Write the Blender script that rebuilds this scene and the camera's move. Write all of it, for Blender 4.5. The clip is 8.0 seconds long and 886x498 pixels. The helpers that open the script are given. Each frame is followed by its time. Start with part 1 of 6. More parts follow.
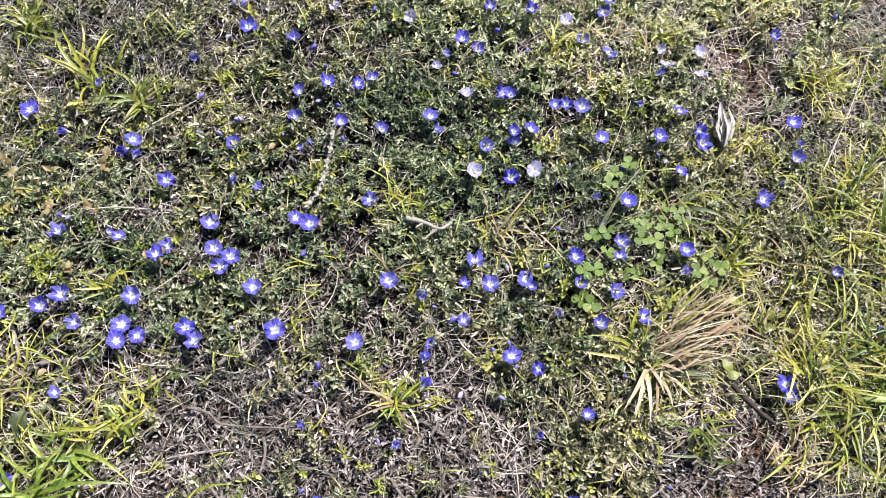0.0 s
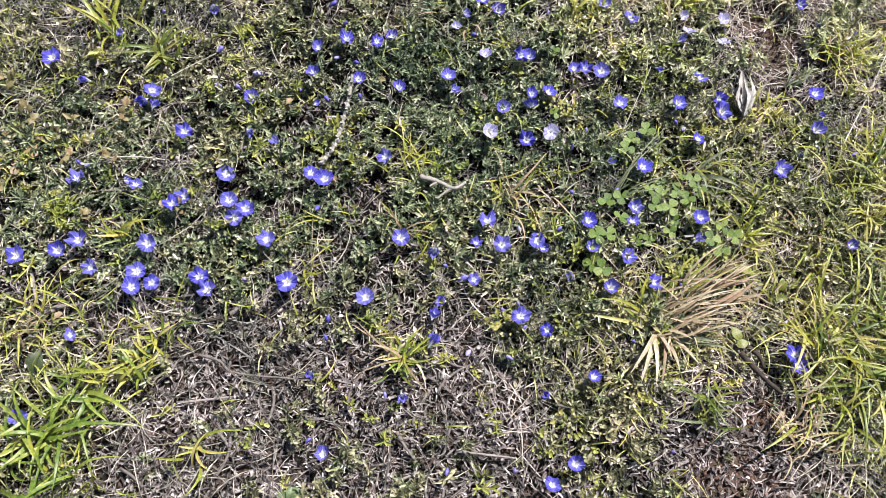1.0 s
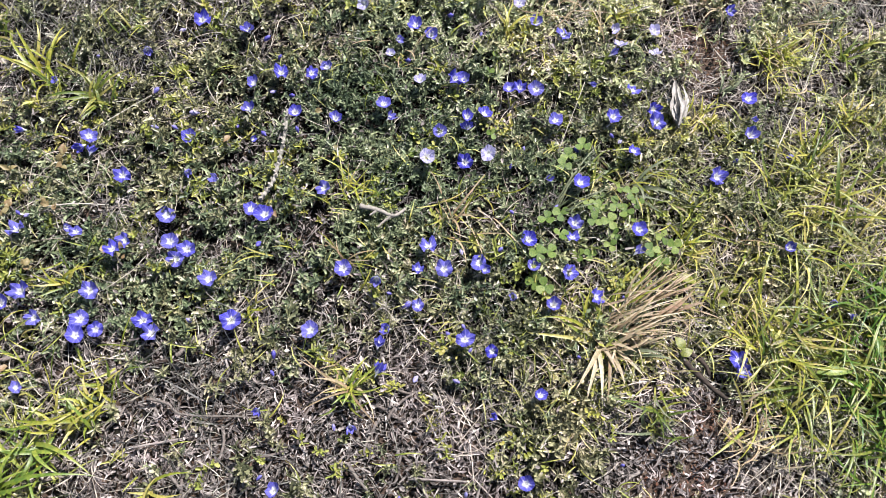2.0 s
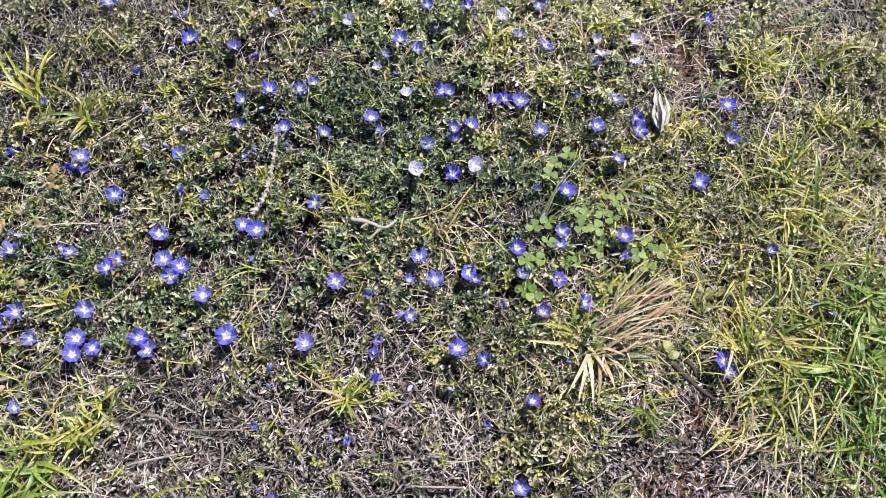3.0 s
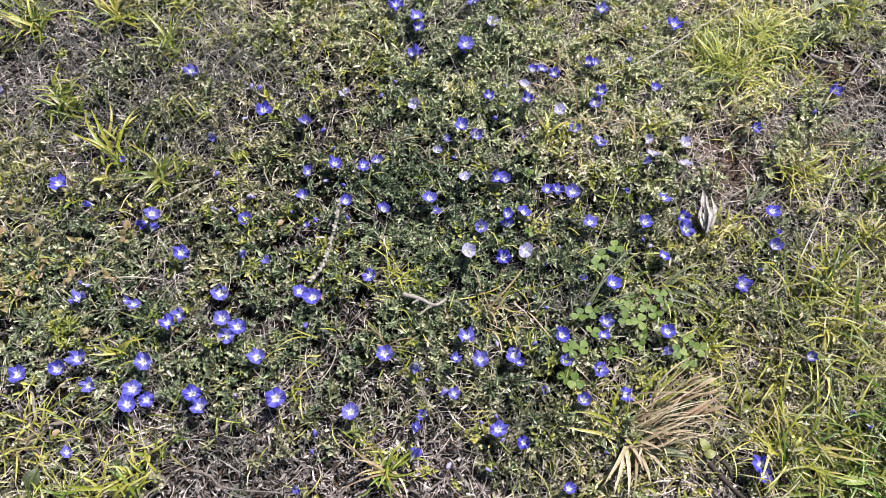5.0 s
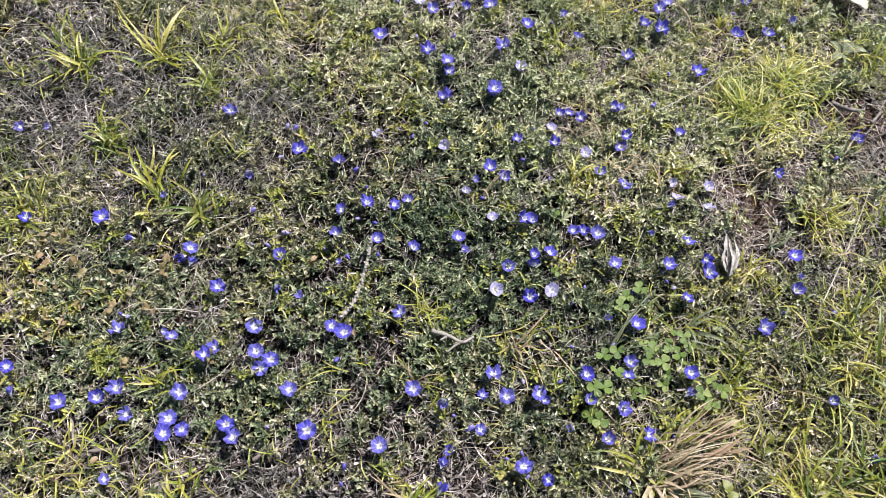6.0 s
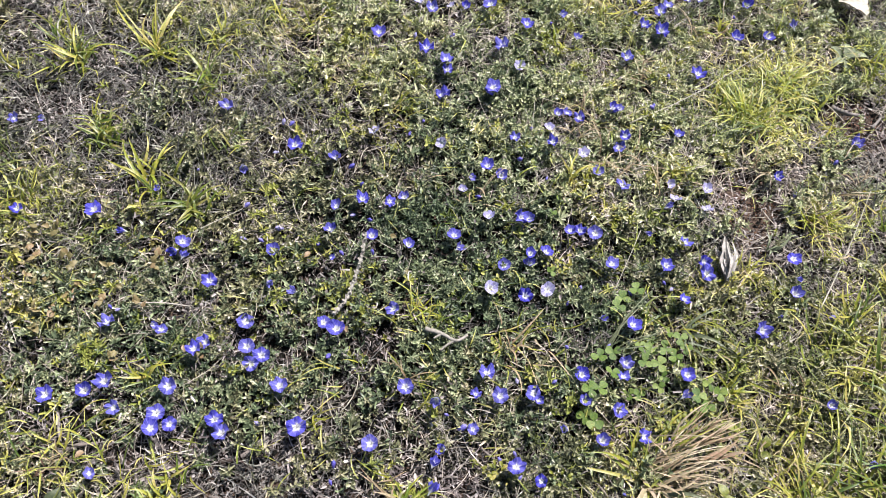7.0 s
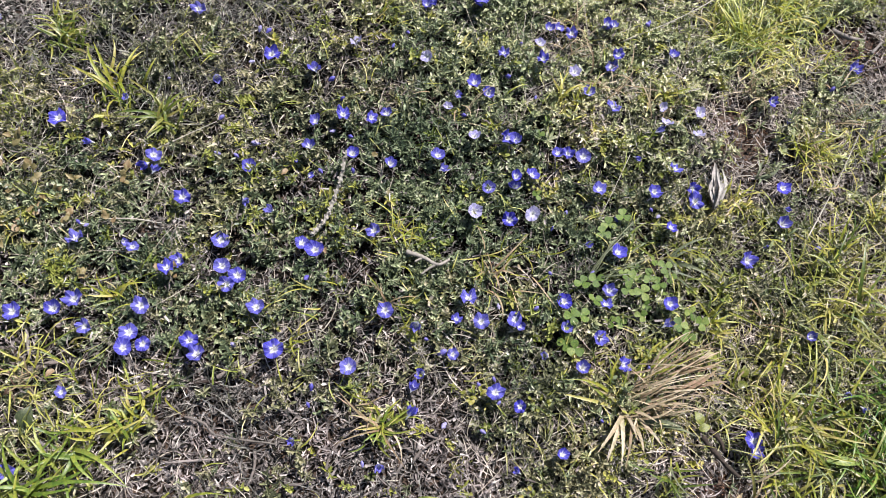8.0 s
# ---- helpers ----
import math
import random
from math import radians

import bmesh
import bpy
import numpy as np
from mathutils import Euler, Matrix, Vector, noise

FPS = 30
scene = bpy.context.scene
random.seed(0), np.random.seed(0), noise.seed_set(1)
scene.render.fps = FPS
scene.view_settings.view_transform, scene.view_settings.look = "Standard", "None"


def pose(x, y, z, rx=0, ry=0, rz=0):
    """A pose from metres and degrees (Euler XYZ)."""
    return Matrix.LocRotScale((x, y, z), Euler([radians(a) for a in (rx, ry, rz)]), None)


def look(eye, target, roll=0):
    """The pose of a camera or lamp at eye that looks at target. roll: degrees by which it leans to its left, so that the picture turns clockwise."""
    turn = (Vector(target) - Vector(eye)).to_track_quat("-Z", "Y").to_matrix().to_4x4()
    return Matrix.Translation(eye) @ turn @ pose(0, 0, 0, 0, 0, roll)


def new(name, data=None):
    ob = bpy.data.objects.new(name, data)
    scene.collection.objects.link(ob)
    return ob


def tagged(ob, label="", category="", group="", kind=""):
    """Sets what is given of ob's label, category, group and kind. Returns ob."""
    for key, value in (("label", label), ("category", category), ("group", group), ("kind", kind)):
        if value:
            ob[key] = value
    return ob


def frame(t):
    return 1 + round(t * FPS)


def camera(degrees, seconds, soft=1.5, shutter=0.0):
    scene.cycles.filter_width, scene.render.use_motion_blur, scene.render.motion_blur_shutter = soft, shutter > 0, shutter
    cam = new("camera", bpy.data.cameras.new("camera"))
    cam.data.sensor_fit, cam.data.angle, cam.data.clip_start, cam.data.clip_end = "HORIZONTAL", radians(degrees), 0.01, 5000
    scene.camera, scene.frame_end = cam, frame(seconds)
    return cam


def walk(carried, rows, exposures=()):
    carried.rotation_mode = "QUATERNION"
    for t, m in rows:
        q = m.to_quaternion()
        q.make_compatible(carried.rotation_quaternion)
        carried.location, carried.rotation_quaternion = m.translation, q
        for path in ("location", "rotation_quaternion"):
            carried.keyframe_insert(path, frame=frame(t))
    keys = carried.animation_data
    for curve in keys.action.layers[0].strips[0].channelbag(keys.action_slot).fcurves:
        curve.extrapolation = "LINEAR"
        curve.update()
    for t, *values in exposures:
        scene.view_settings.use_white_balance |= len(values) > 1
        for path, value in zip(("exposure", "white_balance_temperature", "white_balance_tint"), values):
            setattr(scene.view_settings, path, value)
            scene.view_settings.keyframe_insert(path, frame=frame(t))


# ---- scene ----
cam = camera(59.40, 8.0, soft=0.88)
# seconds, eye, target, roll
PATH = [
    (0, (0.0001, 0.0000, 0.8221), (0.0001, 0.3719, -0.1062), 9.48),
    (0.5, (-0.0081, -0.0083, 0.8256), (-0.0200, 0.3320, -0.1146), 9.40),
    (1, (0.0093, -0.0185, 0.8182), (-0.0077, 0.3229, -0.1216), 8.73),
    (1.5, (0.0366, 0.0030, 0.8271), (0.0179, 0.3436, -0.1129), 7.61),
    (1.7, (0.0539, 0.0072, 0.8281), (0.0364, 0.3534, -0.1099), 6.67),
    (2.8, (0.0626, 0.0097, 0.8519), (0.0826, 0.3639, -0.0831), 9.20),
    (3, (0.0539, 0.0112, 0.8515), (0.0628, 0.3659, -0.0835), 7.78),
    (3.5, (0.0427, 0.0005, 0.8528), (0.0374, 0.3679, -0.0772), 7.36),
    (4, (0.0302, 0.0033, 0.8619), (0.0178, 0.3991, -0.0563), 8.38),
    (4.5, (0.0285, 0.0147, 0.8798), (0.0080, 0.4172, -0.0354), 8.12),
    (5.8, (-0.0089, 0.0014, 0.9029), (-0.0531, 0.4625, 0.0167), 6.61),
    (6, (-0.0030, 0.0049, 0.9130), (-0.0564, 0.4614, 0.0249), 5.96),
    (6.5, (-0.0024, 0.0061, 0.9103), (-0.0611, 0.4750, 0.0290), 5.93),
    (7, (0.0056, -0.0044, 0.8955), (-0.0504, 0.4655, 0.0145), 6.69),
    (7.2, (-0.0001, 0.0083, 0.8747), (-0.0427, 0.4383, -0.0271), 7.75),
    (7.5, (-0.0072, 0.0177, 0.8650), (-0.0250, 0.3936, -0.0615), 11.86),
    (8, (-0.0046, 0.0184, 0.8760), (-0.0056, 0.3937, -0.0509), 14.07),
]
walk(cam, [(t, look(eye, target, roll)) for t, eye, target, roll in PATH], exposures=[(0.0, 1.23), (0.5, 1.15), (1.5, 1.09), (3.0, 1.14), (4.0, 1.11), (4.5, 1.04), (6.0, 0.96), (6.5, 0.97), (7.0, 1.05), (7.5, 0.96), (8.0, 0.87)])

# ---- world and sun ----
SUN_AZIMUTH, SUN_HEIGHT = 28.0, 58.0  # degrees from +y towards +x, degrees over the horizon
world = bpy.data.worlds.new("sky")
world.use_nodes = True
scene.world = world
sky = world.node_tree.nodes.new("ShaderNodeTexSky")
sky.sky_type = "NISHITA"
sky.sun_disc = False
sky.sun_elevation = radians(SUN_HEIGHT)
sky.sun_rotation = radians(SUN_AZIMUTH)
background = world.node_tree.nodes["Background"]
background.inputs["Strength"].default_value = 0.05
world.node_tree.links.new(sky.outputs["Color"], background.inputs["Color"])
sun_data = bpy.data.lights.new("sun", "SUN")
sun_data.energy = 5.0
sun_data.angle = radians(0.5)
sun_data.color = (1.0, 0.954, 0.954)
sun = new("sun", sun_data)
az, el = radians(SUN_AZIMUTH), radians(SUN_HEIGHT)
sun_way = Vector((math.sin(az) * math.cos(el), math.cos(az) * math.cos(el), math.sin(el)))
sun.matrix_world = look(sun_way * 20, (0, 0, 0))

# ---- materials ----


def shader(name):
    m = bpy.data.materials.new(name)
    m.use_nodes = True
    nodes, links = m.node_tree.nodes, m.node_tree.links
    return m, nodes, links, nodes["Principled BSDF"], nodes["Material Output"]


def ramp_node(nodes, stops):
    r = nodes.new("ShaderNodeValToRGB")
    while len(r.color_ramp.elements) < len(stops):
        r.color_ramp.elements.new(0.5)
    for e, (place, colour) in zip(r.color_ramp.elements, stops):
        e.position = place
        e.color = (*colour, 1)
    return r


def plant(name, stops, by="island", through_light=0.3, rough=0.45, grain=260.0, bump=0.25, gloss=0.8, streak=False):
    """Leaf, blade and litter surfaces: a colour for each piece, mottled, with some light through it."""
    m, nodes, links, bsdf, out = shader(name)
    if by == "island":
        each = nodes.new("ShaderNodeNewGeometry").outputs["Random Per Island"]
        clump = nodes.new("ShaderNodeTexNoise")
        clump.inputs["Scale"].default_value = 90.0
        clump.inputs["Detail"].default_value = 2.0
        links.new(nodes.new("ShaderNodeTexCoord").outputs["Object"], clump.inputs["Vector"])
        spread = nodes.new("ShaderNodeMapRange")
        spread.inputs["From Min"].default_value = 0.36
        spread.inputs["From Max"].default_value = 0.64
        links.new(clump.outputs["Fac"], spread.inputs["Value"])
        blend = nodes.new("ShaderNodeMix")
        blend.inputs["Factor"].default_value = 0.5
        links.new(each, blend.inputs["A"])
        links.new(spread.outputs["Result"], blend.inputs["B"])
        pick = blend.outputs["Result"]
    else:
        pick = nodes.new("ShaderNodeObjectInfo").outputs["Random"]
    colours = ramp_node(nodes, stops)
    links.new(pick, colours.inputs["Fac"])
    place = nodes.new("ShaderNodeTexCoord")
    grainy = nodes.new("ShaderNodeTexNoise")
    grainy.inputs["Scale"].default_value = grain
    grainy.inputs["Detail"].default_value = 3.0
    if streak:
        squeeze = nodes.new("ShaderNodeMapping")
        squeeze.inputs["Scale"].default_value = (0.08, 1.0, 1.0)
        links.new(place.outputs["Object"], squeeze.inputs["Vector"])
        links.new(squeeze.outputs["Vector"], grainy.inputs["Vector"])
    else:
        links.new(place.outputs["Object"], grainy.inputs["Vector"])
    spots = nodes.new("ShaderNodeMapRange")
    spots.inputs["From Min"].default_value = 0.3
    spots.inputs["From Max"].default_value = 0.7
    spots.inputs["To Min"].default_value = 0.68
    spots.inputs["To Max"].default_value = 1.28
    links.new(grainy.outputs["Fac"], spots.inputs["Value"])
    wide = nodes.new("ShaderNodeTexNoise")
    wide.inputs["Scale"].default_value = 13.0
    wide.inputs["Detail"].default_value = 3.0
    links.new(place.outputs["Object"], wide.inputs["Vector"])
    shift = nodes.new("ShaderNodeMapRange")
    shift.inputs["From Min"].default_value = 0.3
    shift.inputs["From Max"].default_value = 0.7
    shift.inputs["To Min"].default_value = 0.47
    shift.inputs["To Max"].default_value = 0.53
    links.new(wide.outputs["Fac"], shift.inputs["Value"])
    broad = nodes.new("ShaderNodeMapRange")
    broad.inputs["From Min"].default_value = 0.3
    broad.inputs["From Max"].default_value = 0.7
    broad.inputs["To Min"].default_value = 1.32
    broad.inputs["To Max"].default_value = 0.68
    links.new(wide.outputs["Fac"], broad.inputs["Value"])
    value = nodes.new("ShaderNodeMath")
    value.operation = "MULTIPLY"
    links.new(spots.outputs["Result"], value.inputs[0])
    links.new(broad.outputs["Result"], value.inputs[1])
    hue = nodes.new("ShaderNodeHueSaturation")
    links.new(shift.outputs["Result"], hue.inputs["Hue"])
    links.new(value.outputs["Value"], hue.inputs["Value"])
    links.new(colours.outputs["Color"], hue.inputs["Color"])
    links.new(hue.outputs["Color"], bsdf.inputs["Base Color"])
    bsdf.inputs["Roughness"].default_value = rough
    bsdf.inputs["Specular IOR Level"].default_value = gloss
    lift = nodes.new("ShaderNodeBump")
    lift.inputs["Strength"].default_value = bump
    lift.inputs["Distance"].default_value = 0.0006
    links.new(grainy.outputs["Fac"], lift.inputs["Height"])
    links.new(lift.outputs["Normal"], bsdf.inputs["Normal"])
    if through_light > 0:
        thin = nodes.new("ShaderNodeBsdfTranslucent")
        links.new(hue.outputs["Color"], thin.inputs["Color"])
        both = nodes.new("ShaderNodeMixShader")
        both.inputs["Fac"].default_value = through_light
        links.new(bsdf.outputs["BSDF"], both.inputs[1])
        links.new(thin.outputs["BSDF"], both.inputs[2])
        links.new(both.outputs["Shader"], out.inputs["Surface"])
    return m


def math_node(nodes, links, kind, a, b=None, clamp=False):
    n = nodes.new("ShaderNodeMath")
    n.operation = kind
    n.use_clamp = clamp
    for socket, v in zip(n.inputs, (a, b)):
        if v is None:
            continue
        if isinstance(v, (int, float)):
            socket.default_value = v
        else:
            links.new(v, socket)
    return n.outputs["Value"]


def petal(name, rim, inner, star, reach):
    """A trumpet flower's face: a coloured rim, a white star of five rays, fine veins that run outwards."""
    m, nodes, links, bsdf, out = shader(name)
    coords = nodes.new("ShaderNodeTexCoord")
    split = nodes.new("ShaderNodeSeparateXYZ")
    links.new(coords.outputs["Object"], split.inputs["Vector"])
    x, y = split.outputs["X"], split.outputs["Y"]
    radius = math_node(nodes, links, "SQRT", math_node(nodes, links, "ADD", math_node(nodes, links, "MULTIPLY", x, x), math_node(nodes, links, "MULTIPLY", y, y)))
    angle = math_node(nodes, links, "ARCTAN2", y, x)
    wave = math_node(nodes, links, "COSINE", math_node(nodes, links, "MULTIPLY", angle, 5.0))
    ray = math_node(nodes, links, "POWER", math_node(nodes, links, "MAXIMUM", wave, 0.0), 1.4)
    veins = nodes.new("ShaderNodeTexNoise")
    veins.noise_dimensions = "2D"
    veins.inputs["Scale"].default_value = 1.0
    join = nodes.new("ShaderNodeCombineXYZ")
    info = nodes.new("ShaderNodeObjectInfo")
    links.new(math_node(nodes, links, "MULTIPLY", angle, 7.0), join.inputs["X"])
    links.new(math_node(nodes, links, "ADD", radius, math_node(nodes, links, "MULTIPLY", info.outputs["Random"], 40.0)), join.inputs["Y"])
    links.new(join.outputs["Vector"], veins.inputs["Vector"])
    limit = math_node(nodes, links, "ADD", math_node(nodes, links, "MULTIPLY", ray, reach * 0.25), reach * 0.85)
    limit = math_node(nodes, links, "ADD", limit, math_node(nodes, links, "MULTIPLY", math_node(nodes, links, "SUBTRACT", veins.outputs["Fac"], 0.5), 0.55))
    inside = math_node(nodes, links, "MULTIPLY", math_node(nodes, links, "SUBTRACT", limit, radius), 6.5, True)
    depth = nodes.new("ShaderNodeMapRange")
    depth.inputs["From Min"].default_value = 0.35
    depth.inputs["From Max"].default_value = 0.65
    links.new(veins.outputs["Fac"], depth.inputs["Value"])
    tone = nodes.new("ShaderNodeMix")
    tone.data_type = "RGBA"
    tone.inputs["A"].default_value = (*rim, 1)
    tone.inputs["B"].default_value = (*inner, 1)
    links.new(depth.outputs["Result"], tone.inputs["Factor"])
    ring = nodes.new("ShaderNodeMix")
    ring.data_type = "RGBA"
    near = math_node(nodes, links, "SUBTRACT", 1.0, math_node(nodes, links, "MULTIPLY", radius, 1.25), True)
    line = math_node(nodes, links, "POWER", math_node(nodes, links, "ABSOLUTE", wave), 18.0)
    links.new(math_node(nodes, links, "MINIMUM", math_node(nodes, links, "ADD", math_node(nodes, links, "MULTIPLY", near, 0.4), math_node(nodes, links, "MULTIPLY", line, 0.35)), 0.8), ring.inputs["Factor"])
    links.new(tone.outputs["Result"], ring.inputs["A"])
    ring.inputs["B"].default_value = (0.36, 0.35, 0.78, 1)
    seam = math_node(nodes, links, "POWER", math_node(nodes, links, "MAXIMUM", math_node(nodes, links, "MULTIPLY", wave, -1.0), 0.0), 10.0)
    seamed = nodes.new("ShaderNodeMix")
    seamed.data_type = "RGBA"
    links.new(math_node(nodes, links, "MULTIPLY", math_node(nodes, links, "MULTIPLY", seam, math_node(nodes, links, "SUBTRACT", 1.15, radius, True)), 0.6), seamed.inputs["Factor"])
    links.new(ring.outputs["Result"], seamed.inputs["A"])
    seamed.inputs["B"].default_value = (0.035, 0.03, 0.26, 1)
    age = nodes.new("ShaderNodeHueSaturation")
    links.new(seamed.outputs["Result"], age.inputs["Color"])
    fade = nodes.new("ShaderNodeMapRange")
    fade.inputs["To Min"].default_value = 0.86
    fade.inputs["To Max"].default_value = 1.05
    links.new(info.outputs["Random"], fade.inputs["Value"])
    links.new(fade.outputs["Result"], age.inputs["Saturation"])
    face = nodes.new("ShaderNodeMix")
    face.data_type = "RGBA"
    links.new(inside, face.inputs["Factor"])
    links.new(age.outputs["Color"], face.inputs["A"])
    face.inputs["B"].default_value = (*star, 1)
    links.new(face.outputs["Result"], bsdf.inputs["Base Color"])
    bsdf.inputs["Roughness"].default_value = 0.55
    bsdf.inputs["Specular IOR Level"].default_value = 0.3
    lift = nodes.new("ShaderNodeBump")
    lift.inputs["Strength"].default_value = 0.4
    lift.inputs["Distance"].default_value = 0.02
    links.new(veins.outputs["Fac"], lift.inputs["Height"])
    links.new(lift.outputs["Normal"], bsdf.inputs["Normal"])
    thin = nodes.new("ShaderNodeBsdfTranslucent")
    links.new(face.outputs["Result"], thin.inputs["Color"])
    both = nodes.new("ShaderNodeMixShader")
    both.inputs["Fac"].default_value = 0.35
    links.new(bsdf.outputs["BSDF"], both.inputs[1])
    links.new(thin.outputs["BSDF"], both.inputs[2])
    links.new(both.outputs["Shader"], out.inputs["Surface"])
    return m


def soil():
    """Reddish-brown earth with crumbs and grey dust, turning to worn turf far off."""
    m, nodes, links, bsdf, _ = shader("earth")
    coords = nodes.new("ShaderNodeTexCoord")
    crumbs = nodes.new("ShaderNodeTexNoise")
    crumbs.inputs["Scale"].default_value = 190.0
    crumbs.inputs["Detail"].default_value = 6.0
    patches = nodes.new("ShaderNodeTexNoise")
    patches.inputs["Scale"].default_value = 7.0
    patches.inputs["Detail"].default_value = 4.0
    for n in (crumbs, patches):
        links.new(coords.outputs["Object"], n.inputs["Vector"])
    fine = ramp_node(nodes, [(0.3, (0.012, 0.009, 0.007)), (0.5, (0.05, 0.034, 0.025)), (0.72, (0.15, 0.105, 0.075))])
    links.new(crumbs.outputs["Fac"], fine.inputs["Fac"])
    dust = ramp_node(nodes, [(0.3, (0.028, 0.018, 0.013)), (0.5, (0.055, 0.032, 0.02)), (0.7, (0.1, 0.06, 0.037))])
    links.new(patches.outputs["Fac"], dust.inputs["Fac"])
    both = nodes.new("ShaderNodeMix")
    both.data_type = "RGBA"
    both.inputs["Factor"].default_value = 0.45
    links.new(fine.outputs["Color"], both.inputs["A"])
    links.new(dust.outputs["Color"], both.inputs["B"])
    turf = ramp_node(nodes, [(0.3, (0.02, 0.023, 0.011)), (0.5, (0.055, 0.057, 0.03)), (0.7, (0.125, 0.112, 0.075))])
    links.new(crumbs.outputs["Fac"], turf.inputs["Fac"])
    size = nodes.new("ShaderNodeVectorMath")
    size.operation = "LENGTH"
    middle = nodes.new("ShaderNodeVectorMath")
    middle.operation = "SUBTRACT"
    middle.inputs[1].default_value = (0.0, 0.5, 0.0)
    links.new(coords.outputs["Object"], middle.inputs[0])
    links.new(middle.outputs["Vector"], size.inputs[0])
    far = nodes.new("ShaderNodeMapRange")
    far.inputs["From Min"].default_value = 0.7
    far.inputs["From Max"].default_value = 1.1
    links.new(size.outputs["Value"], far.inputs["Value"])
    last = nodes.new("ShaderNodeMix")
    last.data_type = "RGBA"
    links.new(far.outputs["Result"], last.inputs["Factor"])
    links.new(both.outputs["Result"], last.inputs["A"])
    links.new(turf.outputs["Color"], last.inputs["B"])
    links.new(last.outputs["Result"], bsdf.inputs["Base Color"])
    bsdf.inputs["Roughness"].default_value = 0.95
    lift = nodes.new("ShaderNodeBump")
    lift.inputs["Strength"].default_value = 0.8
    lift.inputs["Distance"].default_value = 0.004
    links.new(crumbs.outputs["Fac"], lift.inputs["Height"])
    links.new(lift.outputs["Normal"], bsdf.inputs["Normal"])
    return m


EARTH = soil()
BLUE = petal("blue_petal", (0.046, 0.042, 0.43), (0.115, 0.108, 0.6), (0.88, 0.88, 0.9), 0.46)
LILAC = petal("lilac_petal", (0.36, 0.335, 0.64), (0.54, 0.51, 0.74), (0.84, 0.83, 0.86), 0.5)
STAMEN = plant("stamen", [(0.0, (0.496, 0.496, 0.484)), (1.0, (0.527, 0.521, 0.465))], by="object", bump=0.0)
SEPAL = plant("sepal", [(0.0, (0.062, 0.087, 0.031)), (1.0, (0.105, 0.124, 0.056))], by="object")
# Near-black and cream ramp ends put deep shade and glints into leaf colour
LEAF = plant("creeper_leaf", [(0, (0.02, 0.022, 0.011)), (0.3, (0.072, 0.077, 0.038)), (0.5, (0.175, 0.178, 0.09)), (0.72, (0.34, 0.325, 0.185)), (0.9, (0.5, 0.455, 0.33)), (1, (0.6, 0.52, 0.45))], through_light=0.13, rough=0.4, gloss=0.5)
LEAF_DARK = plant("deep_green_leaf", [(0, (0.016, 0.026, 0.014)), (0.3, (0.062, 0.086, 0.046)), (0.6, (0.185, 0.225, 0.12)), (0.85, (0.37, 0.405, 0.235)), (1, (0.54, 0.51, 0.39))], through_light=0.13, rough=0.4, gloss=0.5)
LEAF_YELLOW = plant("yellow_green_leaf", [(0, (0.12, 0.155, 0.03)), (0.5, (0.28, 0.305, 0.065)), (1, (0.48, 0.44, 0.16))], through_light=0.2, rough=0.55, gloss=0.4)
# Lighter copy of the leaf colour, standing in for sheen on bright turf
LEAF_LIT = plant("lit_leaf", [(0, (0.036, 0.052, 0.022)), (0.2, (0.145, 0.178, 0.08)), (0.5, (0.375, 0.405, 0.205)), (0.8, (0.58, 0.57, 0.38)), (1, (0.7, 0.65, 0.56))], through_light=0.13, rough=0.4, gloss=0.5)
# LITTER, TANGLE, THREAD: darkest stops also paint in shade between the pieces
LITTER = plant("dry_litter", [(0, (0.022, 0.017, 0.016)), (0.3, (0.07, 0.058, 0.053)), (0.6, (0.185, 0.158, 0.146)), (0.85, (0.37, 0.33, 0.307)), (1, (0.62, 0.57, 0.54))], through_light=0.0, rough=0.6, gloss=0.5)
CLOD = plant("red_earth_clod", [(0, (0.05, 0.026, 0.016)), (0.6, (0.16, 0.088, 0.053)), (1, (0.27, 0.175, 0.12))], through_light=0.0, rough=0.95, gloss=0.2)
TANGLE = plant("dead_grey_grass", [(0, (0.006, 0.006, 0.005)), (0.45, (0.045, 0.043, 0.035)), (0.72, (0.19, 0.18, 0.15)), (1, (0.56, 0.53, 0.46))], through_light=0, rough=0.6)
THREAD = plant("grey_stem", [(0, (0.012, 0.01, 0.01)), (0.42, (0.07, 0.06, 0.055)), (0.72, (0.24, 0.215, 0.2)), (0.9, (0.5, 0.465, 0.43)), (1, (0.68, 0.64, 0.6))], through_light=0, rough=0.6)
STRAW = plant("straw", [(0, (0.09, 0.072, 0.055)), (0.4, (0.28, 0.24, 0.19)), (0.8, (0.5, 0.45, 0.37)), (1, (0.68, 0.63, 0.54))], through_light=0.1, rough=0.5)
GRASS = plant("grass_blade", [(0, (0.04, 0.065, 0.014)), (0.3, (0.125, 0.15, 0.033)), (0.6, (0.27, 0.272, 0.065)), (0.8, (0.42, 0.38, 0.16)), (1, (0.54, 0.47, 0.36))], through_light=0.28, rough=0.42)
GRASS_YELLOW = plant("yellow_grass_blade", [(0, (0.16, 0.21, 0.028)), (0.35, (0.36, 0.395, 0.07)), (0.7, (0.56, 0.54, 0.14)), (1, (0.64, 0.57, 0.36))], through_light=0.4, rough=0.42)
BLADE_GREEN = plant("fresh_blade", [(0.0, (0.05, 0.13, 0.014)), (0.6, (0.11, 0.215, 0.025)), (1.0, (0.2, 0.285, 0.04))], by="object", through_light=0.4, rough=0.4, streak=True)
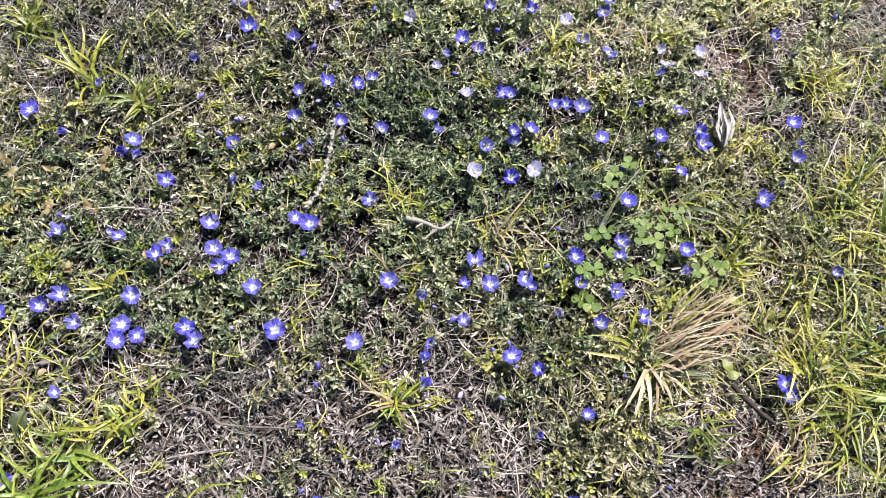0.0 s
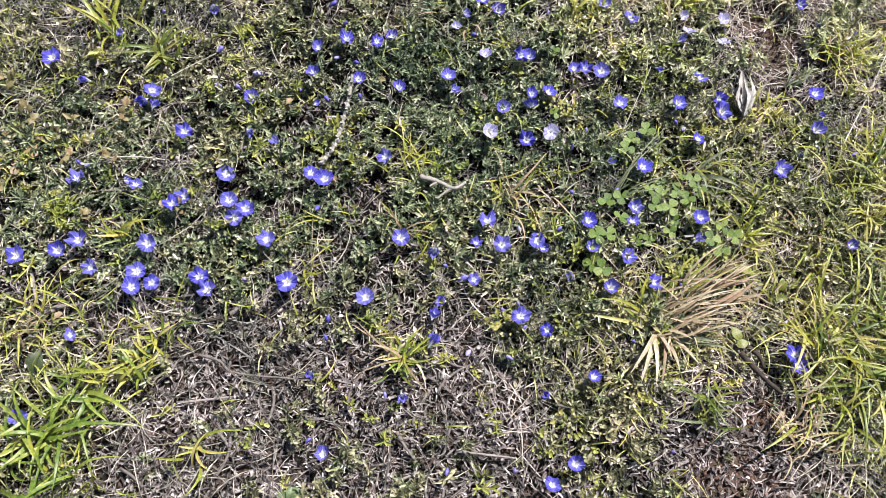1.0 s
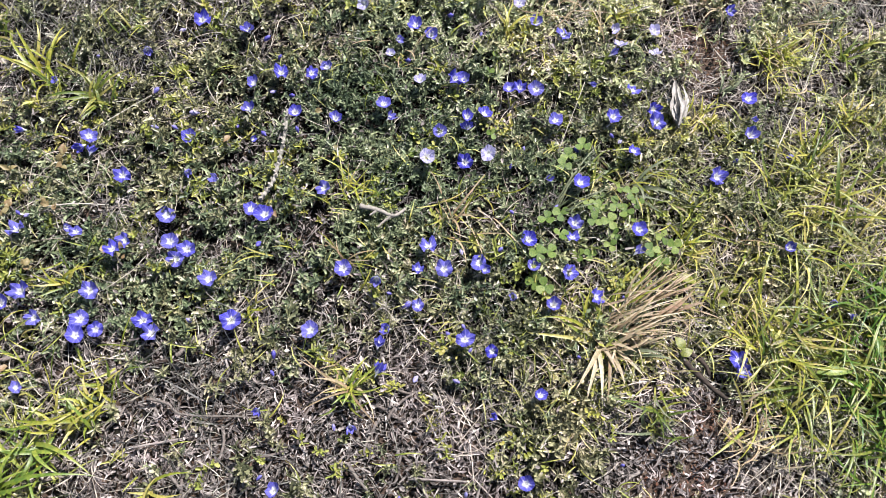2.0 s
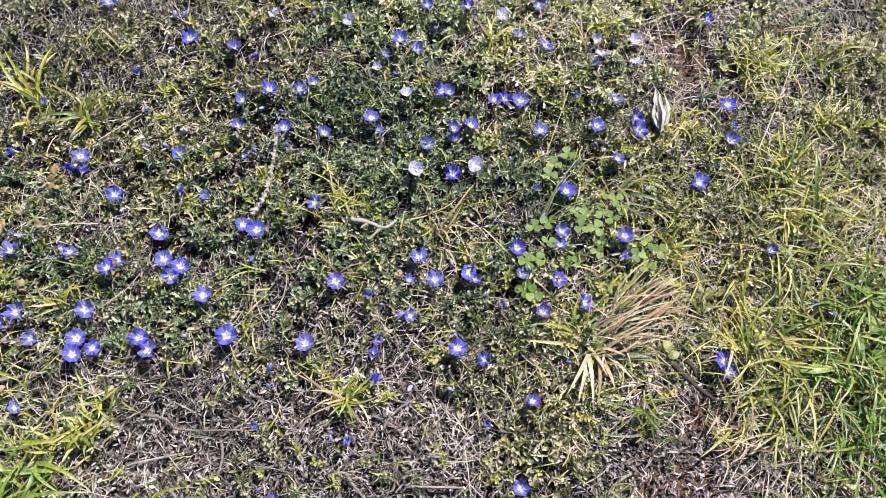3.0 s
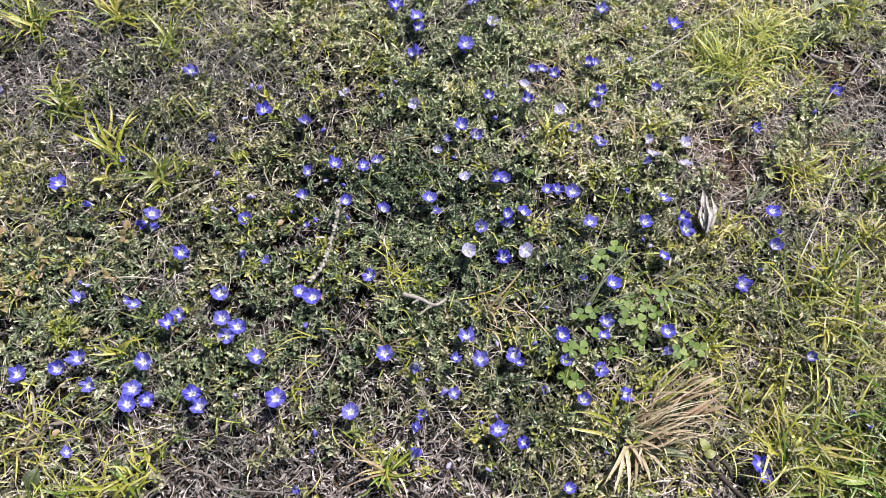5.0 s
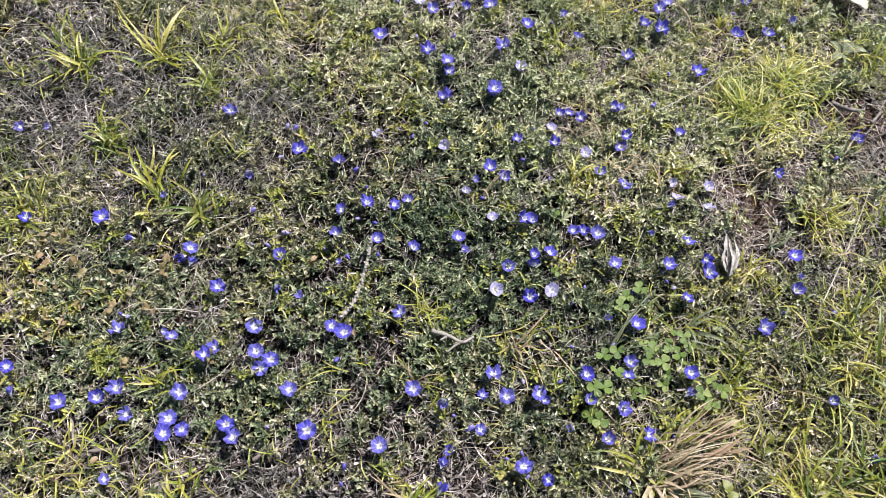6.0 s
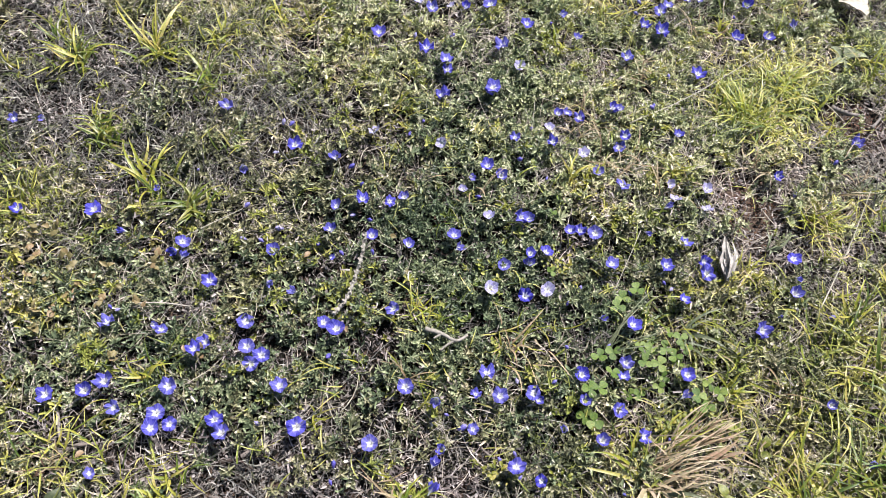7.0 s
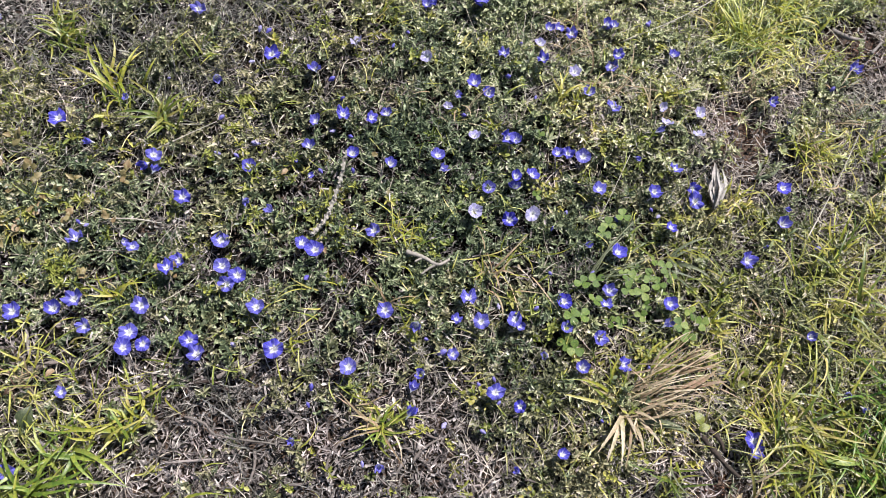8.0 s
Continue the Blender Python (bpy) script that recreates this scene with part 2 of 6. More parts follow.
BLADE = plant("tuft_blade", [(0.0, (0.077, 0.125, 0.017)), (0.5, (0.162, 0.206, 0.028)), (0.85, (0.261, 0.258, 0.052)), (1.0, (0.324, 0.275, 0.104))], by="object", through_light=0.38, rough=0.4, streak=True)
BLADE_YELLOW = plant("yellowing_blade", [(0, (0.2, 0.25, 0.028)), (0.6, (0.39, 0.385, 0.055)), (1, (0.52, 0.45, 0.15))], by="object", through_light=0.38, rough=0.42, streak=True)
BLADE_LUSH = plant("lush_blade", [(0, (0.09, 0.155, 0.02)), (0.6, (0.19, 0.27, 0.038)), (1, (0.34, 0.37, 0.075))], by="object", through_light=0.4, rough=0.4, streak=True)
BLADE_LIME = plant("lime_blade", [(0, (0.25, 0.31, 0.03)), (0.6, (0.42, 0.44, 0.055)), (1, (0.56, 0.5, 0.13))], by="object", through_light=0.4, rough=0.4, streak=True)
BLADE_GREY = plant("grey_green_blade", [(0.0, (0.102, 0.129, 0.061)), (1.0, (0.197, 0.218, 0.122))], by="object", through_light=0.25, rough=0.5, streak=True)
BLADE_STRAW = plant("dead_blade", [(0.0, (0.204, 0.143, 0.075)), (0.5, (0.326, 0.245, 0.136)), (1.0, (0.449, 0.374, 0.245))], by="object", through_light=0.2, rough=0.6, streak=True)
BLADE_PALE = plant("cream_dead_blade", [(0, (0.24, 0.185, 0.11)), (0.6, (0.38, 0.305, 0.19)), (1, (0.5, 0.42, 0.28))], by="object", through_light=0.2, rough=0.55, streak=True)
BLADE_RUST = plant("rusty_dead_blade", [(0, (0.2, 0.13, 0.075)), (0.6, (0.33, 0.23, 0.13)), (1, (0.44, 0.34, 0.21))], by="object", through_light=0.2, rough=0.6, streak=True)
SEED_BROWN = plant("brown_seed_head", [(0.0, (0.099, 0.053, 0.031)), (1.0, (0.198, 0.118, 0.074))], by="object", through_light=0.1, rough=0.7)
CLOVER = plant("clover_leaflet", [(0, (0.09, 0.16, 0.03)), (0.6, (0.165, 0.25, 0.055)), (1, (0.26, 0.33, 0.09))], by="object", through_light=0.45, rough=0.55, gloss=0.4)
TAN = plant("withered_leaf", [(0, (0.14, 0.125, 0.045)), (0.5, (0.27, 0.22, 0.09)), (1, (0.27, 0.18, 0.09))], by="object", through_light=0.3, rough=0.55)
WOOLLY = plant("woolly_leaf", [(0, (0.17, 0.2, 0.12)), (1, (0.27, 0.295, 0.19))], by="object", through_light=0.15, rough=0.8, gloss=0.3)
# Almost black: the shade of the gaps between plants, put into the colour
GAP_SHADE = plant("gap_shade", [(0, (0.002, 0.002, 0.002)), (0.5, (0.008, 0.0075, 0.005)), (0.85, (0.022, 0.02, 0.013)), (1, (0.05, 0.043, 0.03))], through_light=0.0, rough=0.8, gloss=0.2)
LIME = plant("lime_leaf", [(0, (0.13, 0.165, 0.02)), (0.6, (0.25, 0.265, 0.035)), (1, (0.38, 0.33, 0.07))], by="object", through_light=0.4, rough=0.45)
SAGE = plant("sage_leaf", [(0.0, (0.11, 0.16, 0.065)), (1.0, (0.17, 0.22, 0.09))], by="object", through_light=0.3)
OLIVE = plant("olive_leaf", [(0.0, (0.056, 0.074, 0.031)), (1.0, (0.081, 0.105, 0.043))], by="object", through_light=0.2)
CREAM = plant("bleached_leaf", [(0, (0.4, 0.35, 0.28)), (1, (0.46, 0.41, 0.34))], by="object", through_light=0.15, rough=0.7, grain=120.0)
WHITE_DRY = plant("white_bract", [(0, (0.31, 0.285, 0.255)), (1, (0.44, 0.415, 0.38))], by="object", through_light=0.2, rough=0.6)
BARK = plant("grey_bark", [(0.0, (0.081, 0.065, 0.056)), (0.6, (0.136, 0.115, 0.099)), (1.0, (0.198, 0.174, 0.155))], by="object", through_light=0.0, rough=0.85, bump=0.7)
BARK_DARK = plant("dark_bark", [(0.0, (0.022, 0.016, 0.013)), (1.0, (0.045, 0.034, 0.027))], by="object", through_light=0.0, rough=0.85, bump=0.7, gloss=0.25)
DRY_STALK = plant("dry_stalk", [(0.0, (0.272, 0.248, 0.2)), (1.0, (0.4, 0.368, 0.304))], by="object", through_light=0.0, rough=0.6)
PALE_TWIG = plant("pale_stem", [(0, (0.22, 0.195, 0.165)), (1, (0.31, 0.285, 0.245))], by="object", through_light=0.0, rough=0.75, bump=0.6)

# ---- the ground ----
rng = np.random.default_rng(7)


def waves(seed, scale, n=14):
    """A smooth random field of about -1 to 1, with features of that size in metres."""
    r = np.random.default_rng(seed)
    k = r.normal(size=(n, 2)) * (2.6 / scale)
    p = r.uniform(0, 2 * np.pi, n)
    return lambda x, y: sum(np.sin(k[i, 0] * x + k[i, 1] * y + p[i]) for i in range(n)) / np.sqrt(n / 2) / 1.6


ROLL_FIELD, LUMP_FIELD = waves(3, 0.6), waves(4, 0.09)


def ground_z(x, y):
    near = np.exp(-((x / 3.0) ** 2 + ((y - 0.5) / 3.0) ** 2))
    return (0.004 * ROLL_FIELD(x, y) + 0.003 * LUMP_FIELD(x, y)) * near


def mesh_of(name, verts, faces, material, smooth=False):
    """A mesh from vertex rows and an array of faces with equally many corners."""
    me = bpy.data.meshes.new(name)
    verts, faces = np.asarray(verts, np.float32), np.asarray(faces, np.int32)
    me.vertices.add(len(verts))
    me.vertices.foreach_set("co", verts.ravel())
    me.loops.add(faces.size)
    me.loops.foreach_set("vertex_index", faces.ravel())
    me.polygons.add(len(faces))
    me.polygons.foreach_set("loop_start", np.arange(0, faces.size, faces.shape[1], dtype=np.int32))
    me.polygons.foreach_set("use_smooth", np.full(len(faces), smooth))
    me.materials.append(material)
    me.update(calc_edges=True)
    return me


def sheet_faces(rows, cols, wrap=False):
    i, j = np.meshgrid(np.arange(rows - 1), np.arange(cols if wrap else cols - 1), indexing="ij")
    i, j = i.ravel(), j.ravel()
    k = (j + 1) % cols
    return np.stack([i * cols + j, i * cols + k, (i + 1) * cols + k, (i + 1) * cols + j], -1)


def build_ground():
    n = 241
    u = np.linspace(-1, 1, n)
    s = 0.35 * np.sinh(7.5 * u)
    gx, gy = np.meshgrid(s, s + 0.5)
    verts = np.stack([gx, gy, ground_z(gx, gy)], -1).reshape(-1, 3)
    ob = new("ground", mesh_of("ground", verts, sheet_faces(n, n), EARTH, True))
    tagged(ob, "reddish-brown crumbly earth under low turf", "ground", kind="structure")


build_ground()

# Where each kind of growth is thick: x, y, radius, weight
BARE = [
    (-0.1657, 0.0492, 0.13, 1.0), (-0.0574, 0.0537, 0.14, 1.0), (0.0314, 0.0712, 0.11, 0.9), (-0.2008, 0.1116, 0.075, 0.9), (-0.2343, -0.0083, 0.09, 0.8), (-0.3750, 0.1000, 0.08, 0.45),
    (0.3121, 0.0980, 0.085, 1.1), (0.3438, 0.1617, 0.06, 0.9), (0.3920, 0.1421, 0.07, 0.8), (0.3353, 0.6327, 0.055, 1.0), (0.3240, 0.5721, 0.04, 0.8),
    (0.4935, 0.8016, 0.06, 1.1), (-0.6411, 0.5855, 0.13, 1.0), (-0.4498, 0.5842, 0.12, 0.95), (-0.7185, 0.6399, 0.12, 0.9), (-0.2216, 0.6081, 0.05, 0.5),
    (0.43, 0.68, 0.09, 0.75), (0.50, 0.61, 0.09, 0.6), (0.40, 0.57, 0.06, 0.5), (0.53, 0.75, 0.1, 0.6),
    (0.4116, 0.7652, 0.09, 0.45), (0.4715, 0.4785, 0.1, 0.35), (0.4220, 0.1493, 0.1, 0.7),
]
EARTHY = [(0.345, 0.093, 0.055, 1.0), (0.362, 0.176, 0.026, 1.0), (0.345, 0.595, 0.032, 0.8), (0.337, 0.655, 0.042, 0.85), (0.487, 0.815, 0.05, 1.1), (0.375, 0.63, 0.03, 0.6)]
GRASSY = [
    (0.4816, 0.3200, 0.13, 0.8), (0.4912, 0.2203, 0.12, 1.1), (0.4491, 0.4601, 0.11, 0.25), (0.3457, 0.8215, 0.09, 0.8), (-0.3349, 0.0046, 0.09, 0.9),
    (-0.3084, 0.0957, 0.06, 0.2), (0.2821, 0.4519, 0.07, 0.5), (-0.6297, 0.6525, 0.1, 0.5), (-0.4271, 0.7286, 0.14, 0.8), (-0.5054, 0.5209, 0.1, 0.4), (-0.6197, 0.4092, 0.1, 0.6), (0.0917, 0.9021, 0.08, 0.4), (0.0450, 0.3442, 0.06, 0.4),
    (0.2502, 0.2092, 0.1, 0.5), (0.5628, 0.4900, 0.15, 0.6), (-0.4957, 0.2572, 0.1, 0.15), (0.4547, 0.3288, 0.2, 0.5),
]
DEEP = [(-0.0846, 0.4261, 0.13, 1.0), (0.0161, 0.4788, 0.12, 1.0), (-0.1166, 0.3411, 0.12, 0.9), (-0.0626, 0.6646, 0.1, 0.9), (0.0956, 0.3631, 0.1, 0.7), (-0.2244, 0.2202, 0.1, 0.5), (-0.3663, 0.1557, 0.14, 0.6), (-0.4553, 0.2120, 0.12, 0.5), (-0.4151, 0.3422, 0.12, 0.5), (0.1801, 0.4311, 0.08, 0.7), (-0.0410, 0.7105, 0.1, 0.9)]
# SUNNY: real dry straw, thickened so its pale colour imitates sun glare
SUNNY = [(0.54, 0.55, 0.12, 1.0), (0.56, 0.68, 0.13, 0.9), (0.45, 0.13, 0.09, 1.0), (0.51, 0.14, 0.08, 0.7), (0.2600, 1.0200, 0.2, 0.8), (0.5600, 0.8600, 0.15, 0.7), (0.3097, 0.6703, 0.2, 0.7), (0.4258, 0.6163, 0.2, 0.8), (0.4745, 0.9805, 0.2, 1.1), (0.1088, 0.9067, 0.2, 0.5)]
# LIGHT: stretches that look brighter, painted in with paler leaves
LIGHT = [(-0.0478, 0.8886, 0.2, 1.0), (0.1208, 0.9587, 0.2, 1.1), (0.1564, 0.7830, 0.17, 1.0), (0.2705, 0.6700, 0.14, 0.5), (0.4269, 0.6999, 0.2, 0.5), (0.4574, 1.0002, 0.2, 1.1), (0.2901, 0.9553, 0.14, 0.9), (-0.2514, 0.8101, 0.15, 0.7), (0.0536, 0.6836, 0.12, 0.7), (0.2521, 0.3068, 0.1, 0.5)]
GREY = [(-0.6325, 0.5672, 0.15, 1.0), (-0.4481, 0.5796, 0.13, 1.0), (-0.7233, 0.6497, 0.12, 0.9), (-0.3386, 0.5929, 0.08, 0.6), (-0.1053, 0.0611, 0.2, 0.15), (-0.2008, 0.1116, 0.08, 0.2), (0.2755, 0.5791, 0.1, 0.5), (0.4281, 0.7900, 0.12, 0.6)]
OCHRE = [(-0.4988, 0.3080, 0.12, 1.0), (-0.4119, 0.2953, 0.08, 0.6), (-0.4812, 0.2257, 0.1, 0.7)]


def thickness(blobs, x, y):
    total = np.zeros_like(x)
    for bx, by, r, w in blobs:
        total += w * np.exp(-(((x - bx) ** 2 + (y - by) ** 2) / r**2) ** 1.3)
    return np.clip(total, 0, 1.3)


def seen_ground(x, y):
    """1 on the dressed turf, thinning out towards its edges."""
    dx = np.clip(np.abs(x) - 0.53 - 0.2 * np.clip(y, 0, 1.2), 0, None)
    dy = np.clip(np.abs(y - 0.5) - 0.66, 0, None)
    return np.exp(-(np.hypot(dx, dy) / 0.13) ** 2)


def scatter(density, weight, seed, reach=1.4):
    """Places by that weight of x and y; density: how many a square metre where the weight is 1."""
    r = np.random.default_rng(seed)
    n = int(density * (2 * reach) ** 2)
    x, y = r.uniform(-reach, reach, n), r.uniform(0.5 - reach, 0.5 + reach, n)
    keep = r.uniform(0, 1, n) < weight(x, y) * seen_ground(x, y)
    return x[keep], y[keep], r


def turns(azimuth, tilt, toward):
    """Rotation matrices: a turn about z, then a tilt by that angle towards a compass direction."""
    ca, sa = np.cos(azimuth), np.sin(azimuth)
    zero, one = np.zeros_like(ca), np.ones_like(ca)
    spin = np.stack([np.stack([ca, -sa, zero], -1), np.stack([sa, ca, zero], -1), np.stack([zero, zero, one], -1)], -2)
    ax, ay = -np.sin(toward), np.cos(toward)
    c, s = np.cos(tilt), np.sin(tilt)
    lean = np.stack([
        np.stack([c + ax * ax * (1 - c), ax * ay * (1 - c), ay * s], -1),
        np.stack([ax * ay * (1 - c), c + ay * ay * (1 - c), -ax * s], -1),
        np.stack([-ay * s, ax * s, c], -1)], -2)
    return lean @ spin


MOUNDS = waves(25, 0.032, 22)


def strew(name, kinds, x, y, r, size, tilt, lift, material, label, category, spread=0.0, mound=0.0):
    """Many copies of a few small shapes, joined into one thing that nobody could count."""
    verts, faces, start = [], [], 0
    which = r.integers(0, len(kinds), len(x))
    for k, (kv, kf) in enumerate(kinds):
        some = which == k
        n = int(some.sum())
        if not n:
            continue
        m = turns(r.uniform(0, 2 * np.pi, n), np.abs(r.normal(0, tilt, n)), r.uniform(0, 2 * np.pi, n))
        s = size * r.uniform(0.7, 1.3, n)
        v = np.einsum("nij,vj->nvi", m, kv) * s[:, None, None]
        gz = ground_z(x[some], y[some]) + lift + r.uniform(0, 1, n) * spread + mound * np.clip(MOUNDS(x[some], y[some]), -0.6, 1)
        v += np.stack([x[some], y[some], gz], -1)[:, None]
        verts.append(v.reshape(-1, 3))
        faces.append((kf[None] + (start + np.arange(n) * len(kv))[:, None, None]).reshape(-1, kf.shape[1]))
        start += n * len(kv)
    ob = new(name, mesh_of(name, np.concatenate(verts), np.concatenate(faces), material))
    return tagged(ob, label, category, kind="stuff")


def leaf_shape(length, width, fold, droop):
    """A small oval leaf of four triangles along +x, folded at its midrib."""
    w = 0.5 * width
    v = np.array([(0, 0, 0), (0.32, 0.92 * w, fold), (0.72, 0.86 * w, fold - 0.4 * droop), (1, 0, -droop), (0.72, -0.86 * w, fold - 0.4 * droop), (0.32, -0.92 * w, fold)]) * length
    return v, np.array([(0, 2, 1), (0, 3, 2), (0, 4, 3), (0, 5, 4)])


def small_leaf(length, width, fold, droop):
    """A tiny rounded leaf of three triangles along +x, cupped a little."""
    w = 0.5 * width
    v = np.array([(0, 0, 0), (0.45, w, fold), (0.95, 0.5 * w, -droop), (0.95, -0.5 * w, -droop), (0.45, -w, fold)]) * length
    return v, np.array([(0, 2, 1), (0, 3, 2), (0, 4, 3)])


def bit_shape(length, width, fold, droop):
    """A leaf-like scrap for darkening the gaps: two triangles along +x."""
    w = 0.5 * width
    v = np.array([(0, 0, 0), (0.58, w, fold), (1, 0, -droop), (0.58, -w, fold)]) * length
    return v, np.array([(0, 2, 1), (0, 3, 2)])


def thread_shape(rise, fall, width, steps=4, sway=0.0):
    """A thin curling strand of length 1 along +x, two triangles a step."""
    p, rows = np.zeros(3), []
    for i in range(steps + 1):
        f = i / steps
        a = rise + (fall - rise) * f
        w = width * 0.5 * (1 - 0.6 * f)
        rows += [p + (0, w, 0.4 * w), p + (0, -w, -0.4 * w)]
        p = p + np.array([math.cos(a) * math.cos(sway * f), math.cos(a) * math.sin(sway * f), math.sin(a)]) / steps
    return np.array(rows), sheet_faces(steps + 1, 2)


def sprig_shape(r, leaves, height, length, slim=1.0):
    """A sprig of a creeping plant: a thin stem that leans, small oval leaves up it."""
    verts, faces, start = [], [], 0
    lean = r.uniform(0.2, 1.1)
    heading = r.uniform(0, 2 * np.pi)
    way = np.array([math.cos(heading) * math.sin(lean), math.sin(heading) * math.sin(lean), math.cos(lean)])
    foot = np.array([(math.cos(a) * 0.0006, math.sin(a) * 0.0006, 0) for a in (heading + 1.57, heading - 1.57)])
    verts.append(np.concatenate([foot, foot + way * height]))
    faces.append(np.array([(0, 1, 3), (0, 3, 2)]))
    start = 4
    for i in range(leaves):
        f = (i + 0.6) / leaves
        a = i * 2.4 + r.uniform(-0.4, 0.4)
        kv, kf = small_leaf(length * r.uniform(0.65, 1.3), slim * r.uniform(0.4, 0.7), r.uniform(0.02, 0.2), r.uniform(-0.1, 0.25))
        rise = r.uniform(-0.1, 0.9) + 0.3 * f
        m = np.array(Euler((r.uniform(-0.4, 0.4), -rise, a)).to_matrix())
        verts.append(kv @ m.T + way * height * f)
        faces.append(kf + start)
        start += len(kv)
    return np.concatenate(verts), np.concatenate(faces)


def chip_shape(r, length, width):
    """A splinter of dead stem: a tapered, twisted bar of three sides."""
    rows, twist = [], r.uniform(-0.8, 0.8)
    for f, w in ((0.0, 1.0), (1.0, r.uniform(0.35, 0.9))):
        for a in (0.0, 2.1, 4.2):
            rows.append(((f - 0.5) * length, math.cos(a + twist * f) * 0.5 * width * w, math.sin(a + twist * f) * 0.4 * width * w))
    return np.array(rows), np.array([(0, 1, 4), (0, 4, 3), (1, 2, 5), (1, 5, 4), (2, 0, 3), (2, 3, 5), (0, 2, 1), (3, 4, 5)])


def blade_shape(rise, fall, width, steps=5, sway=0.0, crease=0.18):
    """A grass blade of length 1 that starts along +x at the angle rise and ends at the angle fall (radians)."""
    p, rows = np.zeros(3), []
    for i in range(steps + 1):
        f = i / steps
        a = rise + (fall - rise) * f
        w = width * 0.5 * (0.75 + 0.9 * f - 1.62 * f**2)
        rows += [p + (0, w, crease * w), p, p + (0, -w, crease * w)]
        p = p + np.array([math.cos(a) * math.cos(sway * f), math.cos(a) * math.sin(sway * f), math.sin(a)]) / steps
    return np.array(rows), sheet_faces(steps + 1, 3)


# ---- the carpet: leaves, litter, loose grass ----
shape_rng = np.random.default_rng(11)
CLUMPS, CLUMPS_FINE = waves(21, 0.16), waves(22, 0.05)


def leafy(x, y):
    bare = thickness(BARE, x, y)
    c = 0.82 + 0.2 * CLUMPS(x, y) + 0.2 * CLUMPS_FINE(x, y) + 0.75 * MOUNDS(x, y)
    return np.clip(c - 0.80 * bare - 0.22 * thickness(GRASSY, x, y) - 0.6 * thickness(EARTHY, x, y), 0.03, 1)


def deep_green(x, y):
    return np.clip(leafy(x, y), 0, 1) * np.clip(thickness(DEEP, x, y) + 0.12 * CLUMPS(x, y), 0, 1)


def plain_green(x, y):
    return np.clip(leafy(x, y), 0, 1) * np.clip(1 - 0.75 * thickness(DEEP, x, y) - 0.7 * thickness(LIGHT, x, y), 0, 1)


def light_green(x, y):
    return np.clip(leafy(x, y), 0, 1) * np.clip(0.9 * thickness(LIGHT, x, y) - 0.15 * thickness(DEEP, x, y) + 0.04, 0, 1)


SPRIGS = [sprig_shape(shape_rng, int(shape_rng.integers(12, 18)), shape_rng.uniform(0.008, 0.022), shape_rng.uniform(0.0038, 0.0062)) for _ in range(8)]
SPRIGS += [sprig_shape(shape_rng, int(shape_rng.integers(11, 16)), shape_rng.uniform(0.01, 0.024), shape_rng.uniform(0.0065, 0.0095), 0.5) for _ in range(10)]
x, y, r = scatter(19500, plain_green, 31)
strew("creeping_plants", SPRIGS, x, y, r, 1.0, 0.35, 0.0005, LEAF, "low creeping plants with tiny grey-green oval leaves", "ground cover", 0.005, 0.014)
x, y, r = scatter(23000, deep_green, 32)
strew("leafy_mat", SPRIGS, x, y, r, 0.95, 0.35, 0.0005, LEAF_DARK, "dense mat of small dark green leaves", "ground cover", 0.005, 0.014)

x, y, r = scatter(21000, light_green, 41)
strew("pale_creepers", SPRIGS, x, y, r, 1.0, 0.35, 0.001, LEAF_LIT, "low creeping plants, leaves coloured paler where the turf looks brightly lit", "ground cover", 0.005, 0.014)


def yellowish(x, y):
    return np.clip(0.22 + 0.85 * CLUMPS_FINE(x, y) - 0.4 * CLUMPS(x, y) - 0.25 * thickness(DEEP, x, y) + 0.5 * thickness(OCHRE, x, y) - 0.5 * thickness(BARE, x, y) + 0.2 * thickness(GRASSY, x, y), 0.02, 1)


x, y, r = scatter(4600, yellowish, 39)
strew("yellow_creepers", SPRIGS, x, y, r, 1.05, 0.4, 0.004, LEAF_YELLOW, "yellow-green sprigs among the darker leaves", "ground cover", 0.006, 0.014)


def littered(x, y):
    return np.clip(0.2 + 0.1 * CLUMPS_FINE(x, y) - 0.16 * MOUNDS(x, y) + 0.9 * thickness(BARE, x, y) - 1.0 * thickness(EARTHY, x, y) - 0.35 * thickness(GREY, x, y), 0.02, 1.2)


CHIPS = [chip_shape(shape_rng, shape_rng.uniform(0.004, 0.014), shape_rng.uniform(0.0012, 0.0036)) for _ in range(12)]
x, y, r = scatter(32000, littered, 33)
strew("dry_litter", CHIPS, x, y, r, 1.0, 0.3, 0.001, LITTER, "grey-brown crumbs of dead stems and bark", "litter", 0.006)
STRANDS = [blade_shape(shape_rng.uniform(0.0, 0.9), shape_rng.uniform(-0.9, 0.3), shape_rng.uniform(0.06, 0.16), 3, shape_rng.uniform(-1.3, 1.3), 0.6) for _ in range(12)]
x, y, r = scatter(26000, littered, 44)
strew("litter_strands", STRANDS, x, y, r, 0.014, 0.4, 0.002, LITTER, "short curled strands of dead grass and bark", "litter", 0.008)
FLAKES = [leaf_shape(shape_rng.uniform(0.003, 0.008), shape_rng.uniform(0.3, 0.8), shape_rng.uniform(0.05, 0.3), shape_rng.uniform(-0.3, 0.3)) for _ in range(9)]
x, y, r = scatter(22000, littered, 35)
strew("dead_leaves", FLAKES, x, y, r, 1.0, 0.5, 0.003, LITTER, "tiny curled dead leaves, pale brown", "litter", 0.006)


def dusted(x, y):
    return np.clip(0.55 + 0.55 * CLUMPS_FINE(x, y) - 0.3 * CLUMPS(x, y) - 0.2 * thickness(DEEP, x, y) - 0.25 * thickness(BARE, x, y) - 0.7 * thickness(EARTHY, x, y), 0.06, 1)


